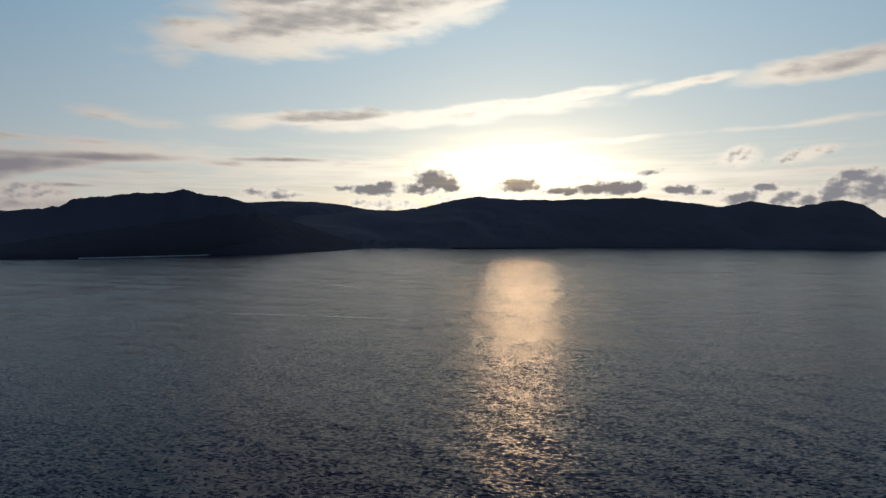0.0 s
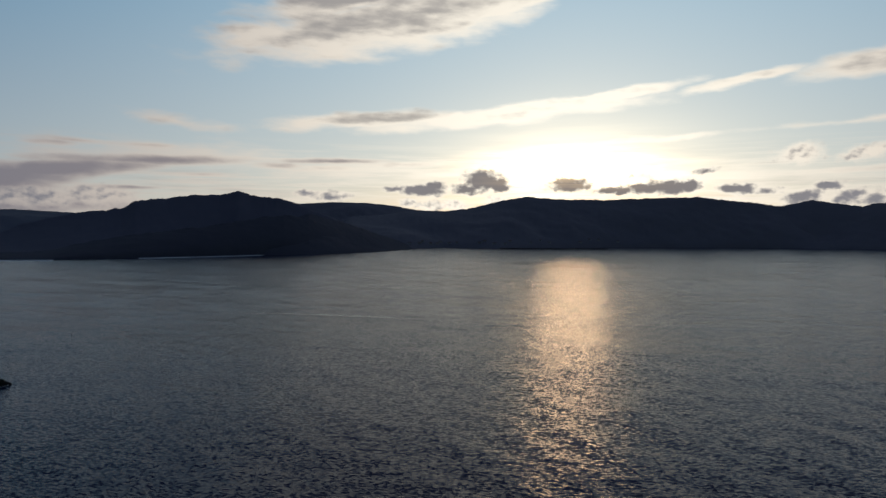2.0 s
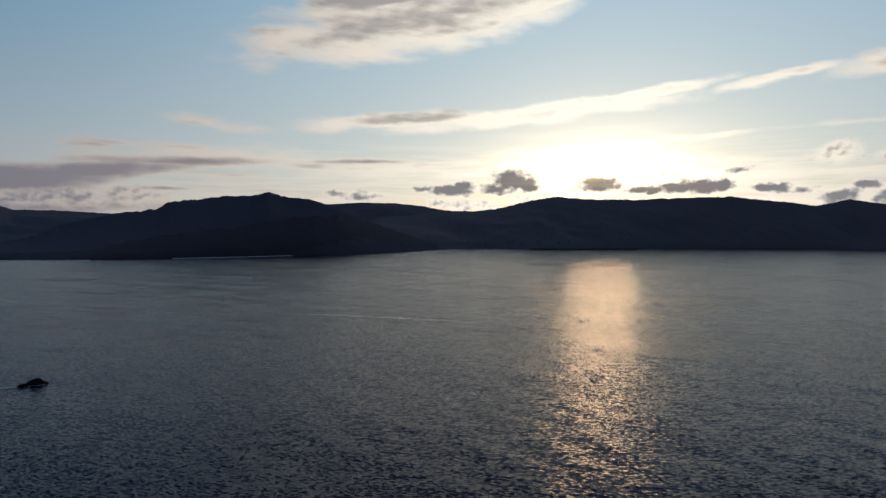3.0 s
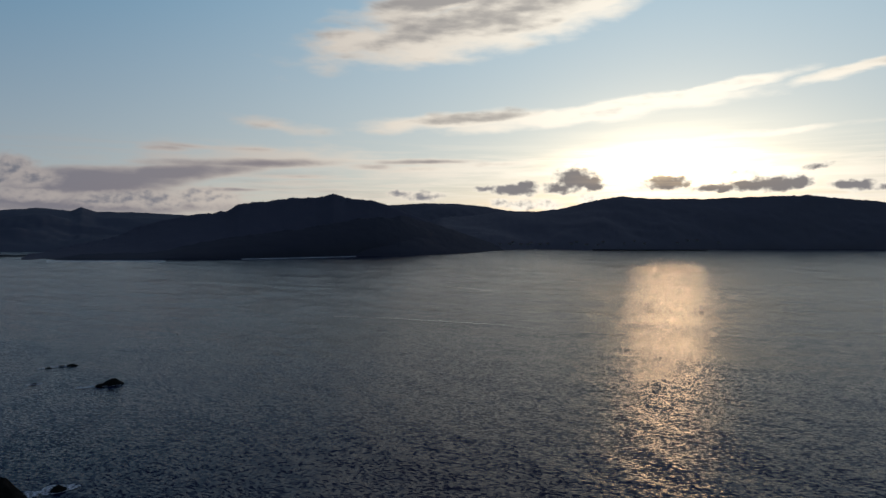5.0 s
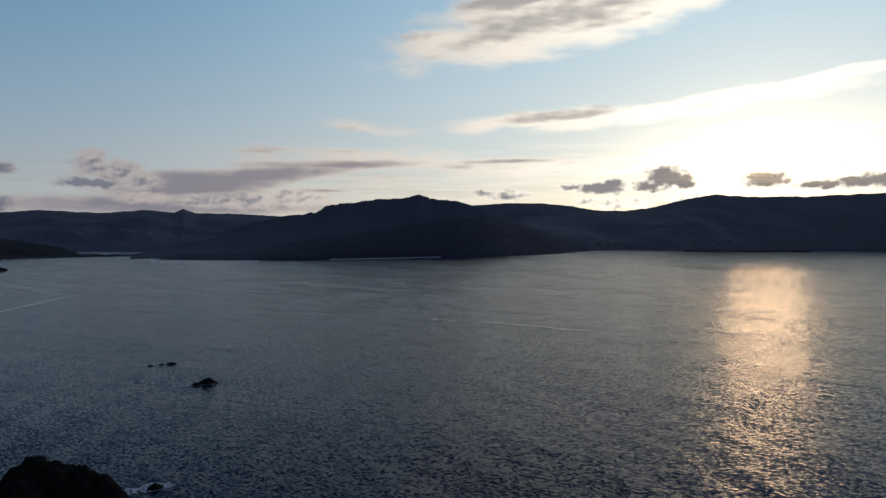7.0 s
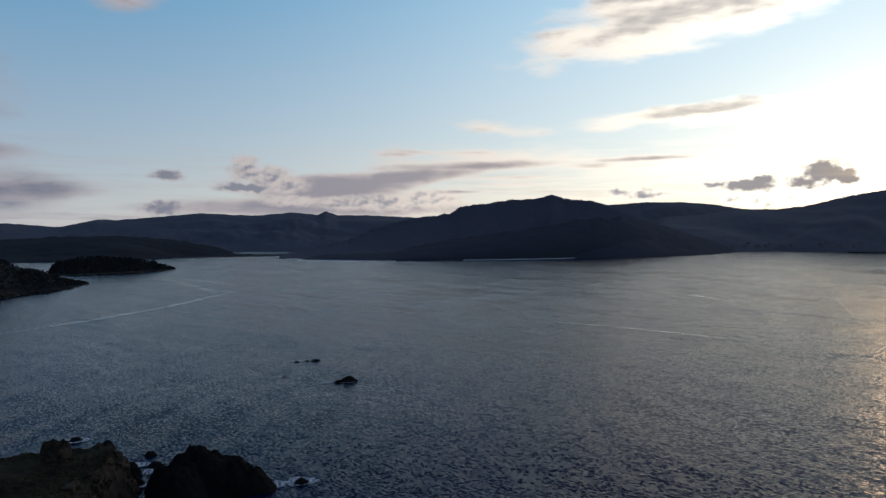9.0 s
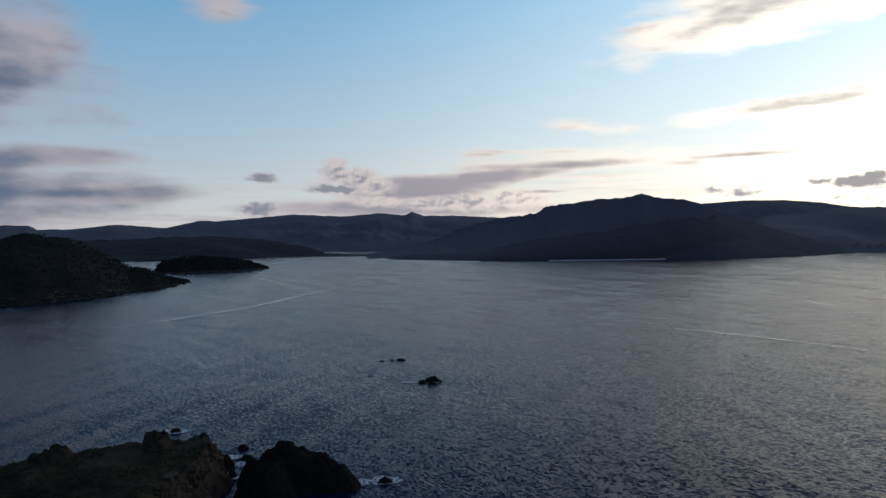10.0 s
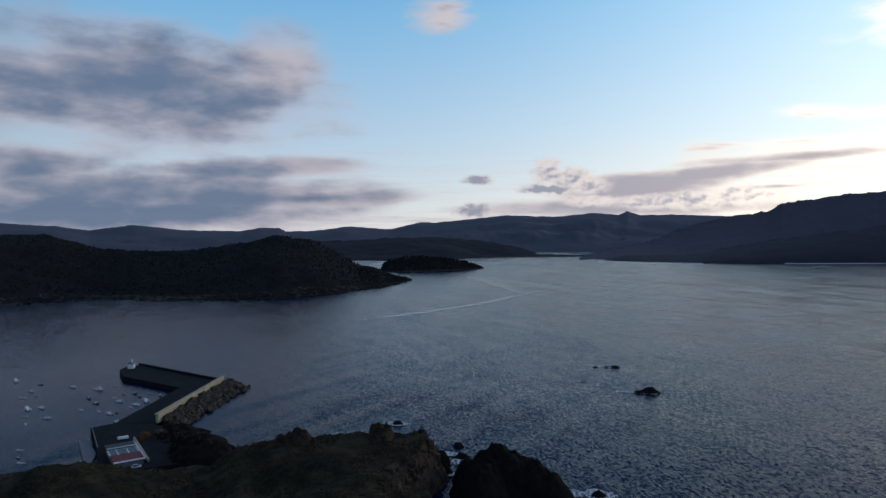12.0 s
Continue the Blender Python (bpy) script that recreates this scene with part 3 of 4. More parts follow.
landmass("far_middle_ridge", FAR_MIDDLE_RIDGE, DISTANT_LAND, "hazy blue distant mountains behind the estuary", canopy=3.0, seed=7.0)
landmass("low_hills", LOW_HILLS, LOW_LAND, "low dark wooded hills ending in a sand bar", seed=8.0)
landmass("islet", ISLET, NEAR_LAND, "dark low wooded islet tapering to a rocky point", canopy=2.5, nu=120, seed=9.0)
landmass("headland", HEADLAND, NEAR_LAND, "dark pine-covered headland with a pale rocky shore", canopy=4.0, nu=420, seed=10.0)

# the sea, one sheet out to the horizon, with modelled waves in the near bay
def sea_axis(marks, steps):
    """Lines close together in the near bay, wider and wider apart out to the horizon."""
    near = [marks[0]]
    for a, b, step in zip(marks[:-1], marks[1:], steps):
        near += list(np.linspace(a, b, int(round((b - a) / step)) + 1)[1:])
    lo, hi, d = near[0], near[-1], steps[0]
    while hi < 9500:
        d *= 1.16
        lo, hi = lo - d, hi + d
        near = [lo] + near + [hi]
    return np.array(near)


def sea_sheet():
    gx, gy = np.meshgrid(sea_axis((-620, -450, 260, 420), (2.5, 1.25, 2.5)), sea_axis((30, 430, 840), (1.25, 2.5)), indexing="ij")
    fine = np.clip((gx + 460) / 20, 0, 1) * np.clip((270 - gx) / 20, 0, 1) * np.clip((440 - gy) / 20, 0, 1)
    r = np.random.RandomState(4)
    z = np.zeros(gx.shape)
    for k in range(60):
        length = 4.2 * 1.026 ** k
        turn = radians(90 - WIND) + r.normal(0, 0.38)
        kx, ky = math.tau / length * math.cos(turn), math.tau / length * math.sin(turn)
        bend = 1.1 * np.sin(gx * kx * 0.13 + gy * ky * 0.21 + r.uniform(0, 6.3))
        group = 0.75 + 0.5 * np.sin(gx * ky * 0.05 - gy * kx * 0.07 + r.uniform(0, 6.3))
        z += 0.0006 * length * group * np.sin(gx * kx + gy * ky + bend + r.uniform(0, 6.3)) * (fine if length < 7.5 else 1.0)
    for k in range(9):
        length = 17 * 1.13 ** k
        turn = radians(27) + r.normal(0, 0.16)
        kx, ky = math.tau / length * math.cos(turn), math.tau / length * math.sin(turn)
        bend = 1.3 * np.sin(gx * ky * 0.11 - gy * kx * 0.08 + r.uniform(0, 6.3))
        z += 0.0024 * length * np.sin(gx * kx + gy * ky + bend + r.uniform(0, 6.3))
    far = np.maximum.reduce([-620 - gx, gx - 420, 30 - gy, gy - 840, np.zeros(gx.shape)])
    calm = np.clip((-330 - gx) / 40, 0, 1) * np.clip((112 - gy) / 20, 0, 1)
    z *= np.clip(1 - (np.hypot(gx + 60, gy) - 260) / 330, 0, 1) * np.clip(1 - far / 30, 0, 1) * (1 - 0.75 * calm)
    return grid_mesh("water", np.stack([gx, gy, z], -1), WATER)


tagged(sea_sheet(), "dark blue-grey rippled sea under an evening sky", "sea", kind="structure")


# ---- the near coast: a grassy plateau with cliffs, falling to the quay on its west side ----
def slope_material(name, grass_dark, grass_light, stone_dark, stone_light):
    """Grass where the ground lies flat, bare stone where it is steep."""
    p = Paint(name, 0.92)
    p.bsdf.inputs["Specular IOR Level"].default_value = 0.15
    turf = p.ramp(p.noise(0.09, 8, 0.7), (0.42, grass_dark), (0.65, grass_light))
    stone = p.ramp(p.noise(0.3, 7, 0.7), (0.35, stone_dark), (0.7, stone_light))
    up = p.tree.nodes.new("ShaderNodeSeparateXYZ")
    p.tree.links.new(p.tree.nodes.new("ShaderNodeNewGeometry").outputs["Normal"], up.inputs[0])
    edge = p.maths("ADD", up.outputs[2], p.maths("MULTIPLY", p.maths("SUBTRACT", p.noise(0.25, 4), 0.5), 0.5))
    p.colour(p.mix(p.ramp(edge, (0.62, (0, 0, 0)), (0.82, (1, 1, 1))), stone, turf))
    p.bump(p.noise(0.9, 7, 0.7), 0.8)
    return p.mat


COAST = slope_material("coast_turf_and_rock", (0.016, 0.014, 0.008), (0.07, 0.056, 0.026), (0.014, 0.011, 0.009), (0.1, 0.068, 0.046))
COAST_LINE = [
    (-330, -300), (-326, -60), (-325, 5), (-319, 24), (-308, 42), (-297, 47), (-293, 66), (-300, 84), (-284, 94), (-268, 104),
    (-260, 118), (-251, 134), (-241, 152), (-229, 163), (-218, 160), (-210, 153), (-203, 143), (-196, 130), (-184, 120),
    (-150, 108), (-110, 95), (-50, 72), (60, 50), (220, 0), (320, -120), (340, -300),
]


def inland(px, py, line):
    """Distance to the coast line, positive on land."""
    c = np.array(line, float)
    best, inside = np.full(px.shape, 1e9), np.zeros(px.shape, bool)
    for (ax, ay), (bx, by) in zip(c, np.roll(c, -1, axis=0)):
        ex, ey = bx - ax, by - ay
        k = np.clip(((px - ax) * ex + (py - ay) * ey) / (ex * ex + ey * ey), 0, 1)
        best = np.minimum(best, np.hypot(px - ax - k * ex, py - ay - k * ey))
        cross = ((ay > py) != (by > py)) & (px < (bx - ax) * (py - ay) / (by - ay + 1e-9) + ax)
        inside ^= cross
    return np.where(inside, best, -best)


def ease(v):
    v = np.clip(v, 0, 1)
    return v * v * (3 - 2 * v)


def coast_sheet(name, x0, x1, y0, y1, step, label):
    gx, gy = np.meshgrid(np.arange(x0, x1 + step / 2, step), np.arange(y0, y1 + step / 2, step), indexing="ij")
    rough = np.array([[fbm(x / 17, y / 17, 3.3, 6) for x, y in zip(a, b)] for a, b in zip(gx, gy)])
    broad = np.array([[fbm(x / 60, y / 60, 9.1, 3) for x, y in zip(a, b)] for a, b in zip(gx, gy)])
    s = inland(gx, gy, COAST_LINE) + rough * 3.0
    gentle = ease((-258 - gx) / 32) * ease((98 - gy) / 14)
    run = 8 + 44 * gentle
    top = 17.5 - 5.5 * ease((92 - gy) / 34) * ease((-190 - gx) / 30) + 2.0 * broad + 26 * ease((170 - np.hypot(gx, gy - 10)) / 130)
    top -= 5.0 * np.exp(-(((gx + 218) / 26) ** 2 + ((gy - 88) / 11) ** 2))
    # a rise above the beach and a hollow behind the quay, fitted to the camera's view
    along = 11 + (gy - 11) * 272 / np.maximum(-gx, 150)
    hollow = np.interp(along, [0, 10, 23, 35, 45, 57, 66, 74, 81, 88, 93, 101, 112], [0, 0.3, 3.7, 4, 2, -2.5, -6, -8, -9.5, -6.5, -4, -2, 0])
    top = np.maximum(top + hollow * ease((-205 - gx) / 40), 2.0)
    tuft = np.array([[fbm(x / 5, y / 5, 5.5, 4) for x, y in zip(a, b)] for a, b in zip(gx, gy)])
    z = np.where(s > 0, top * ease(s / run) ** 0.75 + (rough * 1.2 + tuft * 0.5) * ease(s / 6), np.maximum(-3.0, s * 0.8))
    gx, gy = gx + rough * 0.7, gy + broad * 0.7
    SHEETS[name] = np.stack([gx, gy, z], -1)
    return tagged(grid_mesh(name, SHEETS[name], COAST), label, "coast", kind="structure")


coast_sheet("ground", -352, 344, -300, 178, 1.5, "dark grassy coastal plateau with steep rocky cliffs")


def crag(name, x, y, lobes, material, label, size=30, step=0.8, seed=0.0, blunt=2.6, category="rock"):
    """A rock that stands out of the sea: lobes are dx, dy, radius, height."""
    n = int(size / step)
    ax = np.linspace(-size, size, 2 * n + 1)
    gx, gy = np.meshgrid(ax, ax, indexing="ij")
    rough = np.array([[fbm((x + a) / (size * 0.42), (y + b) / (size * 0.42), seed, 6) for b in ax] for a in ax])
    crack = np.array([[abs(fbm((x + a) / (size * 0.16), (y + b) / (size * 0.16), seed + 4, 5)) for b in ax] for a in ax])
    z = np.full(gx.shape, -2.0)
    for dx, dy, r, h in lobes:
        d = np.hypot(gx - dx, gy - dy) / r
        z = np.maximum(z, h * np.where(d < 1, (1 - d ** blunt), (1 - d) * 2))
    z = np.maximum(z * (1 + 0.12 * rough) + size * (0.06 * rough - 0.11 * crack) * np.clip(z / 4, 0, 1), -2.0)
    ob = grid_mesh(name, np.stack([gx, gy, z], -1), material)
    ob.location = (x, y, 0)
    # what stays under water is left out
    bm = bmesh.new()
    bm.from_mesh(ob.data)
    bmesh.ops.delete(bm, geom=[v for v in bm.verts if v.co.z < -1.9], context="VERTS")
    bm.to_mesh(ob.data)
    bm.free()
    return tagged(ob, label, category)


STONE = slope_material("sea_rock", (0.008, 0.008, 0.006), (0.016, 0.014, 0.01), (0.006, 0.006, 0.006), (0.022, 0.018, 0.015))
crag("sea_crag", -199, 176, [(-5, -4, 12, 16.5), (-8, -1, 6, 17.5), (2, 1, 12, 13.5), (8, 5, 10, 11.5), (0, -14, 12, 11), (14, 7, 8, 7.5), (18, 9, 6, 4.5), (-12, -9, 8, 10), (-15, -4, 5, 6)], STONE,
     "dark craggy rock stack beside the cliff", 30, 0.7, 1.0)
crag("cliff_knob", -234, 139, [(0, 0, 6.5, 22.5), (3, -2, 6, 21), (-3, 2, 5, 20)], COAST, "weathered stone knob on the cliff edge", 10, 0.4, 2.0, 6.0)
crag("cliff_knob", -250, 108, [(-3, -2, 5.2, 19.6), (2, 3, 5.6, 20.4), (4, 7, 3.4, 18.6)], COAST, "low grassy stone knob on the cliff edge", 15, 0.5, 3.0, 6.0)
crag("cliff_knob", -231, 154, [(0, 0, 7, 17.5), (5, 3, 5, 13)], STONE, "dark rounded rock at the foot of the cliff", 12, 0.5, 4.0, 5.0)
SEA_ROCKS = [
    (-265, 342, 8.2, 4.8, 5.0), (-268, 336, 5.0, 2.4, 6.0), (-328, 382, 5.2, 2.0, 7.0), (-332, 378, 3.4, 1.4, 8.0), (-336, 371, 3.4, 1.0, 23.0),
    (-309, 331, 3.0, 0.9, 9.0), (-172, 197, 4.0, 3.2, 10.0), (-297, 183, 4.2, 2.8, 11.0), (-250, 188, 3.6, 2.8, 13.0),
    (-236, 180, 5.0, 3.2, 14.0), (-228, 177, 5.0, 3.6, 15.0), (-237, 170, 5.5, 7.0, 16.0), (-225, 164, 4.0, 5.0, 17.0),
    (-478, 2236, 10.0, 3.0, 18.0), (-520, 2225, 8.0, 2.5, 19.0),
]
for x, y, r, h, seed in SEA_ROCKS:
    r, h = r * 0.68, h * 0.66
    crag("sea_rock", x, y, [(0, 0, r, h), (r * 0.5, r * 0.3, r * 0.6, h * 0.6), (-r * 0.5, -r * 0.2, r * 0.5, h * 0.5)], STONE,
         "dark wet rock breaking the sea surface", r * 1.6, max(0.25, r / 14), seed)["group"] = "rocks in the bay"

# white water round the rocks
def foam_material(name, strength, scale, low, high, rough=0.6, paint=(0.9, 0.92, 0.94)):
    p = Paint(name, rough, 0.0, 1.333)
    p.colour(paint)
    holes = p.ramp(p.noise(scale, 6, 0.7), (low, (0, 0, 0)), (high, (strength, strength, strength)))
    fade = p.tree.nodes.new("ShaderNodeAttribute")
    fade.attribute_name = "fade"
    p.tree.links.new(p.maths("MULTIPLY", holes, fade.outputs["Fac"]), p.bsdf.inputs["Alpha"])
    return p.mat


FOAM = foam_material("sea_foam", 0.95, 0.7, 0.42, 0.57)
FOAM_SOLID = speckled("white_surf", (0.5, 0.52, 0.54), (0.85, 0.87, 0.88), 0.02, 0.7)
# the brighter sky mirrored in calm slicks is put into this pale gloss
SLICK = foam_material("thin_slick", 0.9, 0.015, 0.1, 0.7, 0.1, (0.3, 0.33, 0.37))


def faded(ob, values):
    layer = ob.data.attributes.new("fade", "FLOAT", "POINT")
    layer.data.foreach_set("value", np.asarray(values, dtype=np.float32).ravel())
    return ob


def foam_patch(x, y, rx, ry, turn, seed):
    bm = bmesh.new()
    rim = []
    for k in range(28):
        a = math.tau * k / 28
        w = 1 + 0.35 * fbm(math.cos(a) * 1.5, math.sin(a) * 1.5, seed, 4)
        px, py = math.cos(a) * rx * w, math.sin(a) * ry * w
        rim.append(bm.verts.new((px * math.cos(turn) - py * math.sin(turn), px * math.sin(turn) + py * math.cos(turn), 0)))
    bm.faces.new(rim)
    ob = tagged(faded(part("foam_patch", bm, FOAM), [1.0] * 28), "broken white foam on the sea round a rock", "foam", "foam on the bay", "stuff")
    ob.location = (x, y, 0.35)


for k, (x, y, rx, ry) in enumerate([(-265, 339, 9, 3.5), (-273, 331, 7, 2.0), (-331, 378, 8, 2.5), (-338, 370, 5, 1.6), (-308, 330, 5, 2), (-173, 198, 6, 4), (-180, 190, 6, 3.5),
                                    (-297, 183, 6, 3.5), (-232, 176, 5, 3.5), (-219, 167, 5, 3), (-243, 178, 5, 3)]):
    foam_patch(x, y, rx, ry, 0.7, k * 1.7)


def slick_line(points, width, seed, bright=1.0):
    """A long thin slick of calm water, laid on as a pale glossy ribbon."""
    c = np.array(points, float)
    at = np.concatenate([[0], np.cumsum(np.hypot(*np.diff(c, axis=0).T))])
    u = np.linspace(0, at[-1], 60)
    x, y = np.interp(u, at, c[:, 0]), np.interp(u, at, c[:, 1])
    for _ in range(30):
        x[1:-1], y[1:-1] = (x[:-2] + x[1:-1] * 2 + x[2:]) / 4, (y[:-2] + y[1:-1] * 2 + y[2:]) / 4
    dx, dy = np.gradient(x), np.gradient(y)
    ln = np.hypot(dx, dy)
    w = width * (0.6 + 0.5 * np.array([fbm(k * 0.2, seed, 0, 3) for k in range(60)])) * np.sin(np.linspace(0.08, math.pi - 0.08, 60)) ** 0.5
    rows = [np.stack([x - dy / ln * w * q, y + dx / ln * w * q, x * 0 + 0.6], -1) for q in (-1, -0.4, 0, 0.4, 1)]
    ob = grid_mesh("slick_line", np.stack(rows, 1), SLICK)
    faded(ob, np.tile(np.array([0.0, 0.6, 1.0, 0.5, 0.0]) * bright, (60, 1)) * np.sin(np.linspace(0, math.pi, 60))[:, None] ** 0.7)
    tagged(ob, "thin pale slick line drifting on the sea", "foam", "foam on the bay", "stuff")


slick_line([(-664, 310), (-666, 334), (-670, 388), (-692, 468), (-711, 543), (-747, 617), (-791, 706), (-841, 833)], 15, 1, 0.65)
slick_line([(-1258, 890), (-1113, 845), (-1010, 800), (-927, 764), (-805, 708), (-760, 640)], 30, 3, 0.4)
slick_line([(-1180, 900), (-1040, 850), (-930, 830), (-850, 800)], 34, 6, 0.3)
slick_line([(-643, 1148), (-583, 1130), (-527, 1108), (-460, 1072), (-410, 1034)], 9, 2, 0.5)
slick_line([(-290, 655), (-216, 664), (-146, 655), (-78, 643), (-20, 618)], 7, 4, 0.5)
slick_line([(-253, 1078), (-172, 1029), (-106, 955)], 12, 7, 0.35)
slick_line([(-150, 2130), (-39, 1948), (83, 1737), (150, 1620)], 14, 5, 0.5)


# ---- the harbour: quay, breakwater, building and moored boats ----
# tan made paler and warmer to stand in for low sun on the parapet
CONCRETE = speckled("weathered_sunlit_concrete", (0.42, 0.34, 0.23), (0.68, 0.56, 0.39), 0.25, 0.9, 0.1)
DECK = speckled("dark_quay_paving", (0.012, 0.012, 0.013), (0.026, 0.025, 0.025), 0.2, 0.9, 0.05)
BOULDER = speckled("armour_stone", (0.02, 0.017, 0.013), (0.17, 0.135, 0.1), 0.8, 0.9, 0.3)
WHITE = speckled("white_paint", (0.82, 0.83, 0.84), (0.9, 0.9, 0.89), 0.9, 0.4)
ROOF_GREY = speckled("grey_roof_sheet", (0.05, 0.05, 0.052), (0.09, 0.09, 0.092), 0.6, 0.7, 0.03)
ROOF_RED = speckled("faded_red_roof", (0.16, 0.03, 0.03), (0.27, 0.06, 0.055), 0.7, 0.7, 0.03)
PANEL = speckled("pale_roof_panel", (0.1, 0.105, 0.11), (0.19, 0.195, 0.2), 0.8, 0.5)
DARK_PANEL = speckled("dark_roof_glazing", (0.03, 0.03, 0.032), (0.06, 0.06, 0.06), 0.8, 0.3)
GLASS = speckled("dark_window_glass", (0.012, 0.014, 0.017), (0.02, 0.022, 0.025), 2.0, 0.08)
HULL_BLUE = speckled("blue_hull_paint", (0.03, 0.05, 0.1), (0.05, 0.08, 0.15), 1.2, 0.4)
HULL_DARK = speckled("dark_hull_paint", (0.02, 0.02, 0.022), (0.045, 0.045, 0.05), 1.2, 0.5)
WOOD = speckled("varnished_wood", (0.12, 0.07, 0.035), (0.24, 0.15, 0.08), 2.5, 0.5)
STEEL = speckled("galvanised_steel", (0.3, 0.31, 0.32), (0.45, 0.46, 0.47), 3.0, 0.4, 0.0, 0.8)
RUBBER = speckled("black_rubber", (0.012, 0.012, 0.012), (0.025, 0.025, 0.025), 3.0, 0.8)
SAND = speckled("pale_sand", (0.2, 0.17, 0.13), (0.32, 0.28, 0.22), 0.05, 0.95)


def prism(points, z0, z1, bevel=0.0):
    bm = bmesh.new()
    low = [bm.verts.new((x, y, z0)) for x, y in points]
    top = [bm.verts.new((x, y, z1)) for x, y in points]
    bm.faces.new(low[::-1])
    bm.faces.new(top)
    for k in range(len(points)):
        n = (k + 1) % len(points)
        bm.faces.new((low[k], low[n], top[n], top[k]))
    bmesh.ops.recalc_face_normals(bm, faces=bm.faces)
    if bevel:
        bmesh.ops.bevel(bm, geom=[e for e in bm.edges], offset=bevel, segments=1, affect="EDGES")
    return bm


def box(x0, x1, y0, y1, z0, z1, bevel=0.0):
    return prism([(x0, y0), (x1, y0), (x1, y1), (x0, y1)], z0, z1, bevel)


def bar(a, b, width, z0, z1, bevel=0.0):
    """A straight wall from a to b."""
    d = Vector((b[0] - a[0], b[1] - a[1]))
    n = Vector((-d.y, d.x)).normalized() * width / 2
    return prism([(a[0] - n.x, a[1] - n.y), (b[0] - n.x, b[1] - n.y), (b[0] + n.x, b[1] + n.y), (a[0] + n.x, a[1] + n.y)], z0, z1, bevel)


def thing(name, label, category, at=(0, 0, 0), turn=0.0, group=""):
    ob = new(name)
    ob.empty_display_size = 0.5
    ob.matrix_world = pose(*at, 0, 0, turn)
    return tagged(ob, label, category, group)


quay = thing("quay", "dark paved fishing quay with a pale kerb and slipway", "quay")
part("deck", prism([(-296, 46), (-333, 48), (-372, 50), (-374, 61), (-362, 78), (-345, 81), (-292, 74)], -3, 3, 0.15), DECK, quay)
part("slipway", prism([(-362, 43.5), (-353, 47.8), (-333, 47.9), (-322, 45), (-321, 42)], -2, 1.0), PANEL, quay, "pale concrete slipway")
part("kerb", bar((-371.5, 50.6), (-334, 48.7), 0.4, 3, 3.5, 0.05), PANEL, quay, "pale painted kerb")
part("low_wall", bar((-339, 64.6), (-302, 64.2), 0.7, 3, 4.2, 0.05), CONCRETE, quay, "pale rendered low wall")

breakwater = thing("breakwater", "angled concrete breakwater with a tall tan parapet wall", "breakwater")
part("deck", prism([(-373.9, 61.1), (-436, 107), (-444, 132), (-431, 131.4), (-362.1, 78.1)], -3, 3.0, 0.15), DECK, breakwater)
part("deck", prism([(-436.1, 106.9), (-493, 83), (-519, 84.5), (-528, 91), (-528, 99), (-444.1, 131.9)], -3, 3.0, 0.15), DECK, breakwater)
part("parapet", bar((-361, 79), (-432, 132.5), 1.4, 3, 7.4, 0.12), CONCRETE, breakwater, "tall weathered tan concrete wall, sunlight in its colour")
# the outer wall, seen from its inner side, takes the deck's dark colour
part("parapet", bar((-441, 132.6), (-529, 99.2), 1.4, 3, 4.4, 0.12), DECK, breakwater, "dark outer wall in the colour of the deck")
part("coping", bar((-360.8, 78.6), (-432.4, 132.6), 2.0, 7.4, 7.8, 0.06), CONCRETE, breakwater)

light = thing("harbour_light", "small white harbour light hut with a lantern mast", "lighthouse", (-520, 92.5, 3), -22)
part("hut", box(-2.6, 2.6, -2, 2, 0, 3.4, 0.1), WHITE, light)
part("roof", box(-3, 3, -2.4, 2.4, 3.4, 3.75, 0.06), ROOF_GREY, light)
part("door", box(-0.5, 0.5, -2.06, -1.98, 0, 2.1), HULL_BLUE, light)
bm = bmesh.new()
bmesh.ops.create_cone(bm, cap_ends=True, segments=12, radius1=0.55, radius2=0.4, depth=2.6, matrix=Matrix.Translation((-1.4, 0, 5.05)))
part("tower", bm, WHITE, light)
bm = bmesh.new()
bmesh.ops.create_cone(bm, cap_ends=True, segments=10, radius1=0.36, radius2=0.28, depth=0.7, matrix=Matrix.Translation((-1.4, 0, 6.7)))
part("lantern", bm, GLASS, light)

# the armour of rough stones outside the parapet
armour = thing("rock_armour", "heap of rough tan armour stones outside the breakwater", "rocks")
stones = []
for k in range(7):
    bm = bmesh.new()
    bmesh.ops.create_cube(bm, size=1)
    bmesh.ops.bevel(bm, geom=list(bm.edges), offset=0.14, segments=1, affect="EDGES")
    for v in bm.verts:
        v.co += noise.noise_vector(v.co * 1.7 + Vector((k * 9.1, 0, 0))) * 0.16
    mesh = bpy.data.meshes.new("stone")
    bm.to_mesh(mesh)
    bm.free()
    mesh.materials.append(BOULDER)
    stones.append(mesh)
rnd = random.Random(5)
for k in range(300):
    f = k / 299 + rnd.uniform(-0.02, 0.02)
    base = Vector((-362, 81)).lerp(Vector((-434, 135)), f)
    out = rnd.random()
    reach = 9 + 4 * math.sin(f * 2.6) + (3 if f > 0.85 else 0)
    p = base + Vector((0.6, 0.8)) * (1.0 + out * reach)
    ob = new("stone", stones[k % 7])
    size = rnd.uniform(1.7, 3.4)
    ob.matrix_world = pose(p.x, p.y, 4.6 * (1 - out) + rnd.uniform(-0.9, 0.7), rnd.uniform(-50, 50), rnd.uniform(-50, 50), rnd.uniform(0, 360)) @ Matrix.Diagonal((size * rnd.uniform(0.8, 1.5), size, size * 0.8, 1))
    ob.parent = armour
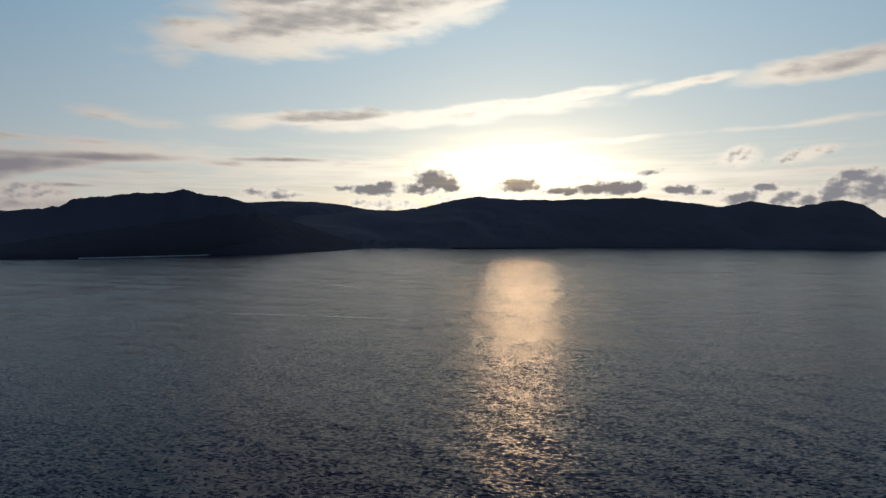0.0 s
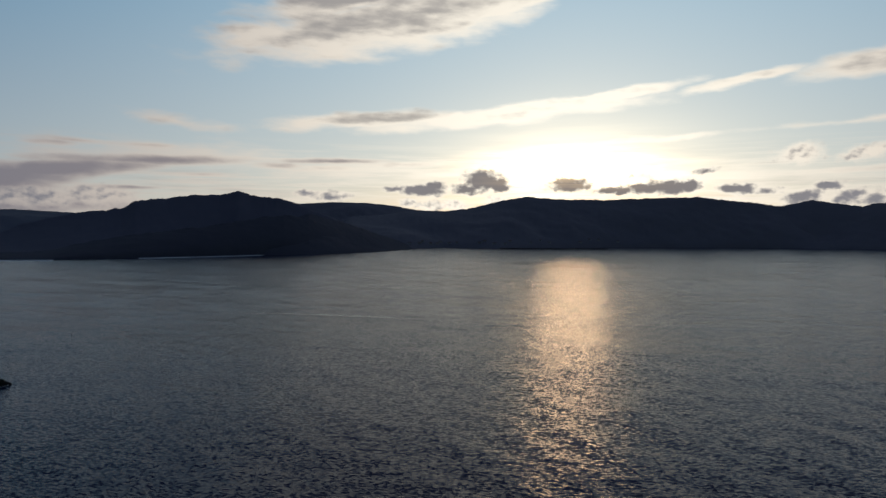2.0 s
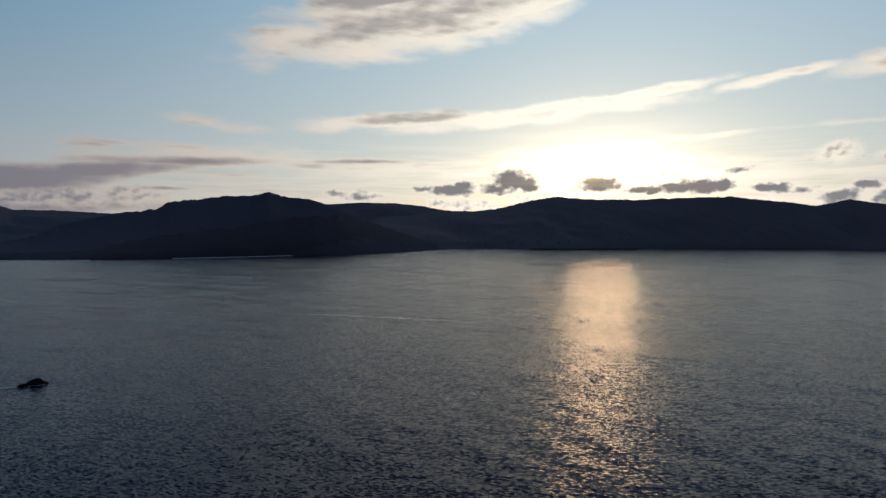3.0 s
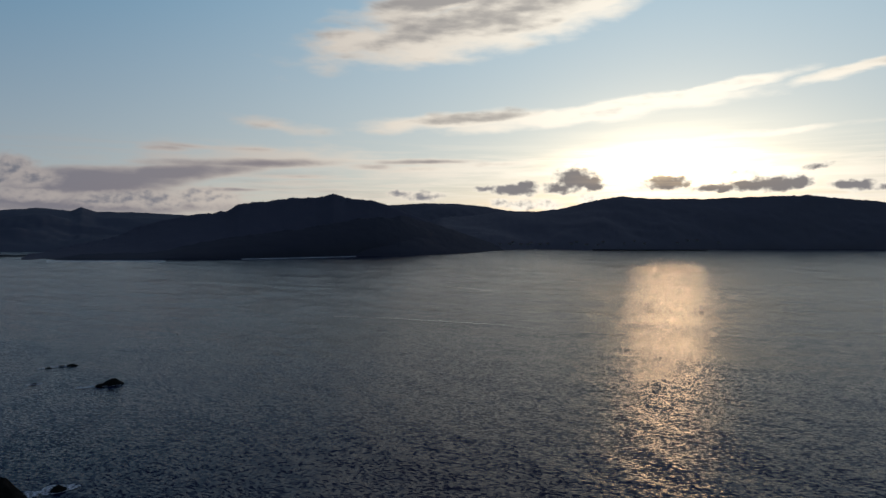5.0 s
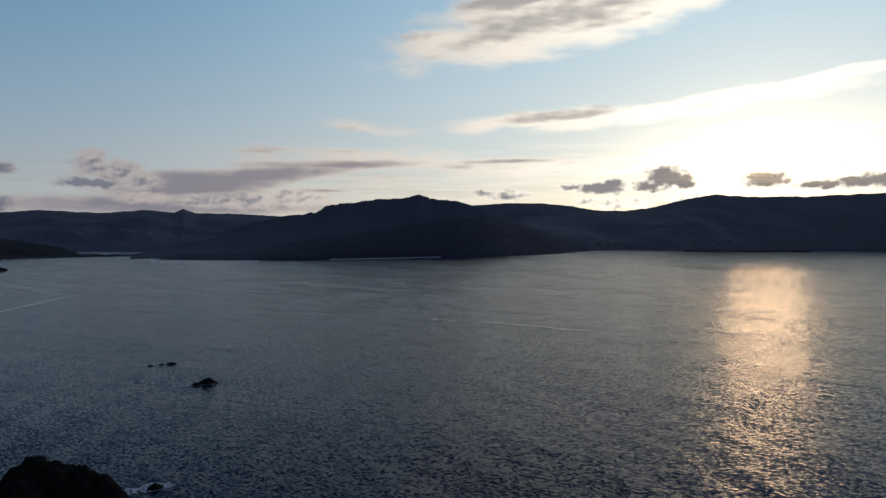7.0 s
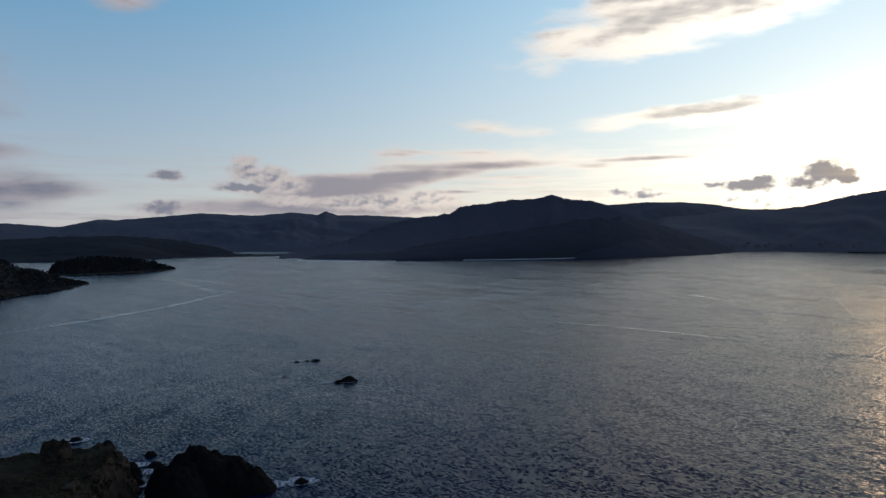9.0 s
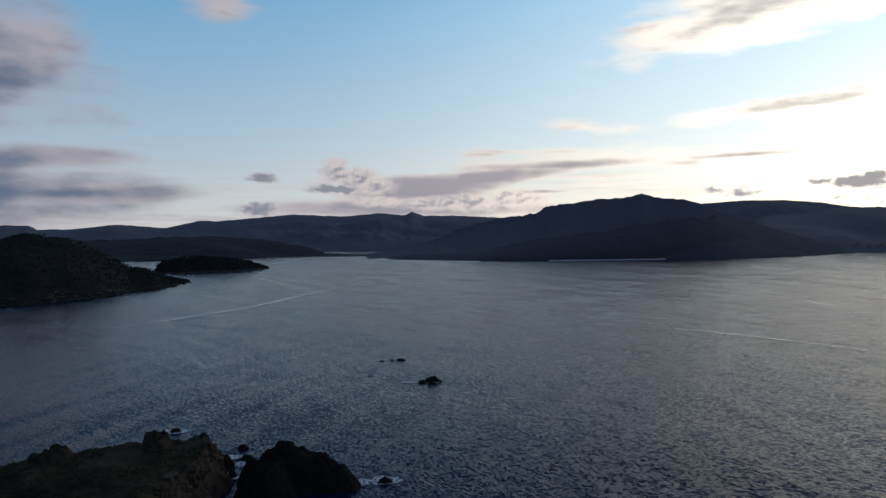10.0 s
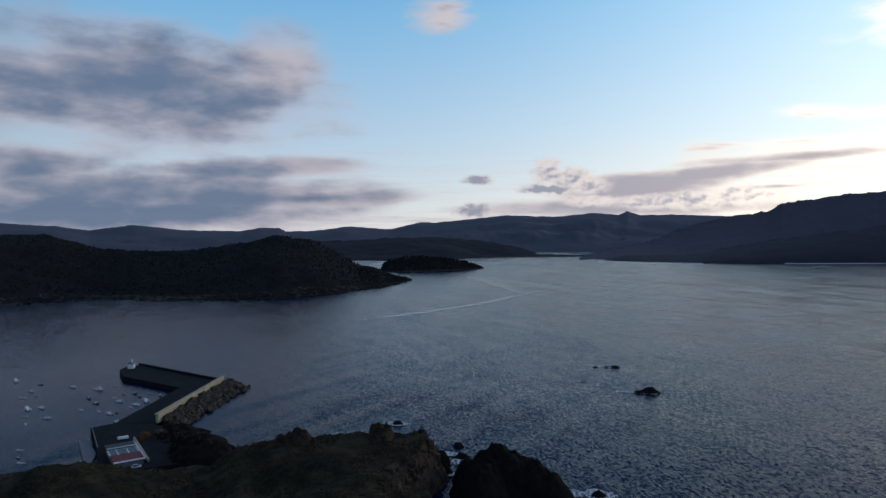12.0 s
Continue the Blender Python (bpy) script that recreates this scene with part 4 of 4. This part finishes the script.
part("core", prism([(-361, 80), (-432, 133.5), (-440, 137), (-425, 138), (-398, 123), (-374, 103), (-360, 88)], -3, 1.6, 0.5), BOULDER, armour)

# the low bank of rubble and scrub that joins quay and plateau
crag("rubble_bank", -326, 84, [(-24, -1, 13, 2.8), (-12, 1, 16, 3.4), (2, 1, 18, 4.2), (16, 0, 19, 5.4), (28, 1, 18, 7)], STONE,
     "dark bank of rubble and scrub beside the quay", 46, 1.0, 21.0, 3.0, "bank")

# the harbour building
hall = thing("harbour_building", "low white harbour building with grey, glazed and red roofs", "building", (-313, 56.4, 3))
part("wall", box(-13, 13, -5.6, 5.6, 0, 2.3), PANEL, hall)
part("roof", box(-13.6, -6.2, -5.9, 5.9, 2.3, 3.0, 0.05), ROOF_GREY, hall, "flat dark grey roof")
part("roof", box(2.6, 12.0, -5.9, 5.9, 2.3, 2.75, 0.05), ROOF_RED, hall, "faded red roof")
part("roof", box(12.0, 13.3, -5.9, 5.9, 2.3, 2.6, 0.05), WHITE, hall, "white front roof edge")
part("roof", box(-6.2, 2.6, -5.9, 5.9, 2.3, 2.5), WHITE, hall)
for y0, y1 in ((-5.2, -2.7), (-2.1, 1.4), (2.0, 5.2)):
    for x0, x1 in ((-5.2, -0.9), (-0.5, 1.9)):
        part("roof_panel", box(x0, x1, y0, y1, 2.5, 2.66, 0.02), DARK_PANEL, hall, "dark glazed roof panel in a white frame")
part("parapet", box(-13.4, 13.3, 5.9, 6.3, 2.0, 3.1, 0.03), WHITE, hall)
part("parapet", box(-6.6, -6.2, -5.9, 5.9, 3.0, 3.3, 0.03), WHITE, hall)
shed = thing("low_shed", "small white low shed behind the harbour building", "shed", (-343, 60.5, 3), 2)
part("wall", box(-0.9, 0.9, -2.3, 2.3, 0, 0.9), WHITE, shed)
part("roof", box(-1.0, 1.0, -2.4, 2.4, 0.9, 1.05, 0.04), WHITE, shed)


def leafy_bush(name, x, y, z, radius, paint, label, seed):
    """A low shrub of many small leaf clumps round a few stems."""
    r = random.Random(seed)
    shrub = thing(name, label, "bush", (x, y, z))
    stems, leaves = bmesh.new(), bmesh.new()
    for k in range(6):
        a, lean = r.uniform(0, 360), r.uniform(10, 45)
        bmesh.ops.create_cone(stems, cap_ends=True, segments=5, radius1=0.07, radius2=0.03, depth=radius * 1.2,
                              matrix=pose(0, 0, 0, 0, 0, a) @ pose(0, 0, 0, lean) @ Matrix.Translation((0, 0, radius * 0.6)))
    for k in range(150):
        d = Vector((r.gauss(0, 1), r.gauss(0, 1), abs(r.gauss(0, 1)) * 0.9)).normalized() * radius * r.uniform(0.5, 1.1)
        bmesh.ops.create_icosphere(leaves, subdivisions=1, radius=radius * r.uniform(0.07, 0.16),
                                   matrix=Matrix.Translation(d) @ Matrix.Diagonal((1, r.uniform(0.5, 1), r.uniform(0.4, 0.9), 1)))
    for v in leaves.verts:
        v.co += noise.noise_vector(v.co * 4 / radius) * radius * 0.06
    part("stem", stems, WOOD, shrub)
    part("foliage", leaves, paint, shrub)


BRACKEN = speckled("rusty_bracken", (0.12, 0.05, 0.02), (0.3, 0.13, 0.05), 1.5, 0.9)
SCRUB = speckled("dark_scrub", (0.008, 0.009, 0.006), (0.03, 0.026, 0.015), 1.0, 0.9)
leafy_bush("bracken_bush", -339.5, 69.5, 3, 2.6, BRACKEN, "rust-brown bracken bush at the foot of the sea wall", 3)
leafy_bush("bracken_bush", -335, 67.5, 3, 1.7, BRACKEN, "small rust-brown bracken bush beside the low wall", 4)
for k, (x, y, z, size) in enumerate([(-333, 76, 5.4, 3.0), (-322, 80, 6.4, 3.2), (-312, 82, 7.4, 3.0), (-318, 88, 6.4, 2.6), (-304, 86, 8.2, 3.0), (-328, 84, 5.8, 2.6), (-308, 76, 6.4, 2.6)]):
    leafy_bush("scrub_bush", x, y, z - 2.2, size, SCRUB, "dark scrub bush growing on the rubble bank", 20 + k)
rocks = thing("loose_rocks", "pale broken rocks at the root of the sea wall", "rocks", (-341, 76, 3.2))
for k in range(14):
    ob = new("stone", stones[k % 7])
    size = rnd.uniform(0.8, 1.7)
    ob.parent = rocks
    ob.matrix_world = pose(-341 + rnd.uniform(-4, 4), 76 + rnd.uniform(-2, 2), 3.9, rnd.uniform(-40, 40), rnd.uniform(-40, 40), rnd.uniform(0, 360)) @ Matrix.Diagonal((size * 1.3, size, size * 0.7, 1))


def parked_car():
    car = thing("parked_car", "small white car parked beside the harbour building", "car", (-296.6, 58.5, 3), 78)
    bm = box(-2.0, 2.0, -0.85, 0.85, 0.35, 0.95, 0.14)
    part("body", bm, WHITE, car)
    bm = bmesh.new()
    bmesh.ops.create_cube(bm, size=1, matrix=Matrix.Translation((-0.2, 0, 1.2)) @ Matrix.Diagonal((2.3, 1.5, 0.6, 1)))
    for v in bm.verts:
        if v.co.z > 1.2:
            v.co.x, v.co.y = v.co.x * 0.75, v.co.y * 0.85
    part("cabin", bm, GLASS, car)
    part("roof", box(-1.05, 0.7, -0.62, 0.62, 1.5, 1.55, 0.02), WHITE, car)
    for x in (-1.25, 1.25):
        for y in (-0.82, 0.82):
            bm = bmesh.new()
            bmesh.ops.create_cone(bm, cap_ends=True, segments=16, radius1=0.33, radius2=0.33, depth=0.22, matrix=pose(x, y, 0.33, 90))
            part("wheel", bm, RUBBER, car)


parked_car()


# ---- boats at their moorings ----
def hull_mesh(length, beam, depth):
    """An open hull, round in the bilge and sharp at the bow."""
    bm = bmesh.new()
    rings = []
    n = 12
    for k in range(n + 1):
        u = k / n
        half = beam / 2 * (0.86 + 0.14 * math.sin(u * 3)) * (1 - max(0, (u - 0.45) / 0.55) ** 2.2) + 0.03
        sheer = depth * (0.62 + 0.38 * u * u)
        x = (u - 0.5) * length
        ring = []
        for j in range(9):
            a = (j / 8 - 0.5) * math.pi
            ring.append(bm.verts.new((x, half * math.sin(a) * (1.0 if abs(math.sin(a)) > 0.9 else 0.95), sheer - (sheer + depth * 0.35) * math.cos(a) ** 0.8)))
        rings.append(ring)
    for r, q in zip(rings[:-1], rings[1:]):
        for j in range(8):
            bm.faces.new((r[j], q[j], q[j + 1], r[j + 1]))
    bm.faces.new(rings[0])
    bm.faces.new(rings[-1][::-1])
    bmesh.ops.recalc_face_normals(bm, faces=bm.faces)
    return bm


def boat(kind, paint, label):
    length, beam, depth = {"rowing": (3.9, 1.5, 0.65), "motor": (5.2, 2.0, 0.9), "cabin": (7.2, 2.5, 1.2), "sail": (6.5, 2.2, 1.0)}[kind]
    b = thing("moored_boat", label, "boat", group="boats at their moorings")
    part("hull", hull_mesh(length, beam, depth), paint, b)
    part("deck", prism([(-length * 0.46, -beam * 0.38), (length * 0.1, -beam * 0.42), (length * 0.38, 0), (length * 0.1, beam * 0.42), (-length * 0.46, beam * 0.38)], depth * 0.42, depth * 0.5), WHITE, b)
    if kind == "rowing":
        for x in (-0.9, 0.3):
            part("thwart", box(x, x + 0.28, -0.62, 0.62, 0.38, 0.43), WOOD, b)
    if kind in ("motor", "cabin"):
        h = 0.8 if kind == "motor" else 1.3
        c = part("cabin", box(-length * 0.05, length * 0.22, -beam * 0.3, beam * 0.3, depth * 0.5, depth * 0.5 + h, 0.12), WHITE, b)
        part("windscreen", box(length * 0.22, length * 0.23, -beam * 0.26, beam * 0.26, depth * 0.5 + h * 0.5, depth * 0.5 + h * 0.88), GLASS, c)
        part("outboard", box(-length * 0.54, -length * 0.47, -0.2, 0.2, 0.2, 1.05, 0.05), RUBBER, b)
    if kind == "sail":
        part("coachroof", box(-0.4, 1.7, -0.7, 0.7, 0.5, 0.95, 0.1), WHITE, b)
        bm = bmesh.new()
        bmesh.ops.create_cone(bm, cap_ends=True, segments=8, radius1=0.09, radius2=0.06, depth=8.0, matrix=Matrix.Translation((0.8, 0, 4.6)))
        part("mast", bm, STEEL, b)
        bm = bmesh.new()
        bmesh.ops.create_cone(bm, cap_ends=True, segments=8, radius1=0.1, radius2=0.1, depth=2.8, matrix=pose(-0.6, 0, 1.7, 0, 90, 0))
        part("boom", bm, STEEL, b)
    return b


BOATS = [
    ("cabin", WHITE, "white cabin cruiser moored in the harbour"), ("motor", WHITE, "small white motor boat moored in the harbour"),
    ("rowing", WHITE, "white open rowing boat moored in the harbour"), ("rowing", HULL_DARK, "dark open rowing boat moored in the harbour"),
    ("motor", HULL_BLUE, "blue-hulled motor boat moored in the harbour"), ("sail", WHITE, "white sailing boat with a bare mast moored"),
]
models = {k: boat(*spec) for k, spec in enumerate(BOATS)}
MOORINGS = [
    (-535, 23, 0), (-474, 66, 0), (-445, 26, 0), (-424, 85, 0), (-493, 30, 1), (-443, 33, 1), (-417, 34, 1), (-407, 63, 1), (-491, 53, 1),
    (-433, 72, 1), (-387, 64, 1), (-399, 77, 1), (-477, 25, 2), (-477, 32, 2), (-428, 24, 2), (-410, 24, 2), (-362, 20, 2), (-341, 20, 2),
    (-415, 59, 2), (-414, 75, 2), (-425, 51, 2), (-444, 71, 2),
]
MOORINGS_DARK = [
    (-350, 19, 3), (-512, 36, 3), (-452, 58, 4), (-436, 60, 4), (-406, 67, 3), (-450, 77, 3), (-449, 83, 4), (-478, 76, 2),
    (-443, 91, 2), (-434, 95, 4), (-427, 97, 2), (-438, 84, 3), (-419, 79, 5),
]
used = set()
for x, y, k in MOORINGS + MOORINGS_DARK:
    m = pose(x, y, -0.12, 0, rnd.uniform(-2, 2), rnd.choice((12, 24, 200, 35)) + rnd.uniform(-18, 18))
    if k in used:
        copy_thing(models[k], m)
    else:
        models[k].matrix_world = m
        used.add(k)

# the channel buoy out in the bay
buoy = thing("channel_buoy", "dark channel buoy with a lattice top mark afloat", "buoy", (-337, 515, 0))
bm = bmesh.new()
bmesh.ops.create_cone(bm, cap_ends=True, segments=16, radius1=1.0, radius2=0.85, depth=1.2, matrix=Matrix.Translation((0, 0, 0.3)))
part("float", bm, HULL_DARK, buoy)
for k in range(4):
    a = k * math.pi / 2
    part("strut", bar((0.6 * math.cos(a), 0.6 * math.sin(a)), (0.35 * math.cos(a), 0.35 * math.sin(a)), 0.12, 0.9, 3.4), HULL_DARK, buoy)
bm = bmesh.new()
bmesh.ops.create_cone(bm, cap_ends=True, segments=12, radius1=0.55, radius2=0.05, depth=1.1, matrix=Matrix.Translation((0, 0, 3.9)))
part("top_mark", bm, HULL_DARK, buoy)
buoy.scale = (0.45, 0.45, 0.45)

# ---- far shore: houses, beaches, woods ----
RENDERED = speckled("pale_rendered_wall", (0.2, 0.2, 0.2), (0.34, 0.33, 0.32), 0.5, 0.85)
ROOF_TILE = speckled("clay_roof_tiles", (0.12, 0.06, 0.04), (0.2, 0.1, 0.07), 0.5, 0.85)


def house():
    h = thing("house", "pale rendered house with a tiled roof on the far shore", "house", group="houses on the far shore")
    part("wall", box(-6, 6, -4.5, 4.5, -4, 6), RENDERED, h)
    bm = bmesh.new()
    v = [bm.verts.new(c) for c in ((-6.5, -5, 6), (6.5, -5, 6), (6.5, 5, 6), (-6.5, 5, 6), (-6.5, 0, 9), (6.5, 0, 9))]
    for f in ((0, 1, 5, 4), (2, 3, 4, 5), (1, 2, 5), (3, 0, 4), (3, 2, 1, 0)):
        bm.faces.new([v[k] for k in f])
    part("roof", bm, ROOF_TILE, h)
    for x in (-3, 1.6):
        part("window", box(x, x + 1.4, -4.55, -4.45, 2.5, 4.2), GLASS, h)
    return h


first = house()
sheet = SHEETS["far_ridge"]
spots = [(int(520 * f), b) for f, b in ((0.16, 2), (0.18, 2), (0.185, 3), (0.2, 2), (0.215, 2), (0.22, 3), (0.24, 2), (0.255, 2), (0.3, 2), (0.31, 3), (0.33, 2),
                                        (0.35, 2), (0.36, 3), (0.4, 2), (0.42, 3), (0.44, 2), (0.5, 2), (0.52, 3), (0.54, 3), (0.58, 2), (0.14, 2), (0.12, 3))]
for k, (a, b) in enumerate(spots):
    m = pose(*sheet[a, b], 0, 0, rnd.uniform(-35, 35)) @ Matrix.Diagonal((rnd.uniform(0.8, 1.6), 1, rnd.uniform(0.8, 1.1), 1))
    if k == 0:
        first.matrix_world = m
    else:
        copy_thing(first, m)


mole = thing("far_mole", "low dark stone mole off the far village", "mole", group="")
part("bank", bar((40, 3170), (330, 3200), 16, -2, 4.5, 1.2), STONE, mole)
part("bank", bar((330, 3205), (560, 3290), 14, -2, 3.6, 1.0), STONE, mole)


def shore_strip(name, points, width, label, z=0.5, material=None):
    c = np.array(points, float)
    at = np.linspace(0, len(points) - 1, 40)
    x, y = np.interp(at, np.arange(len(points)), c[:, 0]), np.interp(at, np.arange(len(points)), c[:, 1])
    dx, dy = np.gradient(x), np.gradient(y)
    ln = np.hypot(dx, dy)
    w = width * (0.7 + 0.4 * np.array([fbm(k * 0.3, width, 1, 3) for k in range(40)]))
    rows = [np.stack([x - dy / ln * w * q, y + dx / ln * w * q, x * 0 + h], -1) for q, h in ((-1, -0.6), (-0.4, z), (1, z * 2.5))]
    tagged(grid_mesh(name, np.stack(rows, 1), material or SAND), label, "beach", kind="structure")


shore_strip("beach", [(-1510, 1650), (-1478, 1708), (-1380, 1770), (-1272, 1800)], 14, "narrow pale sand beach under the wooded mountain")
shore_strip("sand_bar", [(-1900, 1460), (-1835, 1610), (-1765, 1728), (-1716, 1826)], 10, "pale sand bar across the estuary mouth")
shore_strip("surf_line", [(-1455, 1581), (-1354, 1614), (-1247, 1650), (-1152, 1680)], 9, "thin pale surf along the foot of the hills", 0.5, FOAM_SOLID)
shore_strip("surf_line", [(-1005, 1840), (-920, 1925), (-832, 2031), (-752, 2149)], 7, "thin pale surf along the foot of the hills", 0.5, FOAM_SOLID)
shore_strip("surf_line", [(-627, 2322), (-582, 2443), (-536, 2584), (-501, 2702)], 11, "thin pale surf along the foot of the hills", 0.5, FOAM_SOLID)
shore_strip("pebble_beach", [(-326, -30), (-325, 0), (-322, 18), (-316, 30)], 2.2, "dark pebble beach beside the slipway", 0.8, BOULDER)


def scatter(name, sheet, rows, count, size, material, label, seed, sink=0.3, low=(1.0, 1.0, 1.0), floor=-5.0):
    """Many small clumps joined into one mesh, set on the ground of a sheet."""
    r = random.Random(seed)
    base = bmesh.new()
    bmesh.ops.create_icosphere(base, subdivisions=1, radius=1)
    bv = np.array([v.co[:] for v in base.verts])
    bf = np.array([[v.index for v in f.verts] for f in base.faces])
    base.free()
    verts, faces = [], []
    for k in range(count):
        a, b = r.randrange(sheet.shape[0] - 1), r.randint(*rows)
        if sheet[a, b][2] < floor:
            continue
        p = sheet[a, b] + (sheet[a + 1, b + 1] - sheet[a, b]) * np.array([r.random(), r.random(), r.random() * 0.5])
        s = size * r.uniform(0.55, 1.3)
        jit = 1 + 0.35 * np.array([[r.uniform(-1, 1)] for _ in bv])
        verts.append(bv * jit * s * np.array([r.uniform(0.7, 1.2) * low[0], r.uniform(0.7, 1.2) * low[1], low[2] * r.uniform(0.8, 1.5)]) + p + [0, 0, s * sink])
        faces.append(bf + (len(verts) - 1) * len(bv))
    mesh = bpy.data.meshes.new(name)
    mesh.from_pydata(np.concatenate(verts).tolist(), [], np.concatenate(faces).tolist())
    mesh.materials.append(material)
    return tagged(new(name, mesh), label, "woods" if sink > 0.2 else "rocks", kind="stuff")


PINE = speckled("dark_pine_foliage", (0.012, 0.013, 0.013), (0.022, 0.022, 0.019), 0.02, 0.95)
PALE_ROCK = speckled("pale_shore_rock", (0.012, 0.011, 0.01), (0.13, 0.105, 0.08), 0.012, 0.9)
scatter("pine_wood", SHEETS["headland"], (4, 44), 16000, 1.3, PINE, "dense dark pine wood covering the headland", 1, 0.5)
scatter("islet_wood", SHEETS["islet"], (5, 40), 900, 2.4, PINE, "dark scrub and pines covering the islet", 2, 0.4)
scatter("shore_rocks", SHEETS["headland"], (0, 2), 900, 2.6, PALE_ROCK, "pale broken rocks along the headland shore", 3, 0.05, (1.6, 1.3, 0.6))
scatter("shore_rocks", SHEETS["islet"], (0, 1), 200, 2.2, PALE_ROCK, "pale broken rocks along the islet shore", 4, 0.05, (1.3, 1.3, 0.5))


def strewn(name, sheet, region, count, size, material, label, category, seed, slope, shape, squash=0.7):
    """Small clumps or blocks on a sheet of ground where it is flat (slope > 0) or steep (slope < 0)."""
    r = random.Random(seed)
    x0, x1, y0, y1 = region
    base = bmesh.new()
    if shape == "block":
        bmesh.ops.create_cube(base, size=1.5)
        bmesh.ops.bevel(base, geom=list(base.edges), offset=0.2, segments=1, affect="EDGES")
    else:
        bmesh.ops.create_icosphere(base, subdivisions=1, radius=1)
    base.verts.index_update()
    bv = np.array([v.co[:] for v in base.verts])
    bf = [[v.index for v in f.verts] for f in base.faces]
    base.free()
    rows = np.where((sheet[:, 5, 0] > x0) & (sheet[:, 5, 0] < x1))[0]
    cols = np.where((sheet[5, :, 1] > y0) & (sheet[5, :, 1] < y1))[0]
    verts, faces, done, tries = [], [], 0, 0
    while done < count and tries < count * 30:
        tries += 1
        a, b = r.randint(rows[0], rows[-1] - 1), r.randint(cols[0], cols[-1] - 1)
        p, u, w = sheet[a, b], sheet[a + 1, b] - sheet[a, b], sheet[a, b + 1] - sheet[a, b]
        n = np.cross(u, w)
        up = n[2] / (np.linalg.norm(n) + 1e-9)
        if p[2] < 1.0 or (slope > 0 and up < slope) or (slope < 0 and up > -slope):
            continue
        if fbm(p[0] / 14, p[1] / 14, seed, 3) < r.uniform(-0.35, 0.15):
            continue
        p = p + u * r.random() + w * r.random()
        k = size * r.uniform(0.45, 1.25) * (1.5 if r.random() < 0.08 else 1.0)
        turn = np.array(Matrix.Rotation(r.uniform(0, 6.3), 3, "Z") @ Matrix.Rotation(r.uniform(-0.5, 0.5), 3, "X"))
        jit = 1 + 0.3 * np.array([[r.uniform(-1, 1)] for _ in bv])
        verts.append((bv * jit * k * np.array([1.0, r.uniform(0.6, 1.1), squash * r.uniform(0.6, 1.2)])) @ turn.T + p)
        faces += [[i + done * len(bv) for i in f] for f in bf]
        done += 1
    mesh = bpy.data.meshes.new(name)
    mesh.from_pydata(np.concatenate(verts).tolist(), [], faces)
    mesh.materials.append(material)
    return tagged(new(name, mesh), label, category, kind="stuff")


TUSSOCK = speckled("dry_coastal_grass", (0.016, 0.014, 0.008), (0.07, 0.056, 0.026), 0.06, 0.95)
CLIFF_STONE = speckled("weathered_cliff_stone", (0.012, 0.01, 0.009), (0.15, 0.105, 0.07), 0.15, 0.9)
strewn("coastal_scrub", SHEETS["ground"], (-330, -175, 10, 165), 7500, 0.5, TUSSOCK, "low tussocks and scrub covering the coastal plateau", "scrub", 11, 0.75, "clump")
strewn("cliff_rocks", SHEETS["ground"], (-330, -175, 10, 165), 900, 1.15, CLIFF_STONE, "weathered brown rocks jutting from the cliff face", "rocks", 12, -0.72, "block", 0.8)
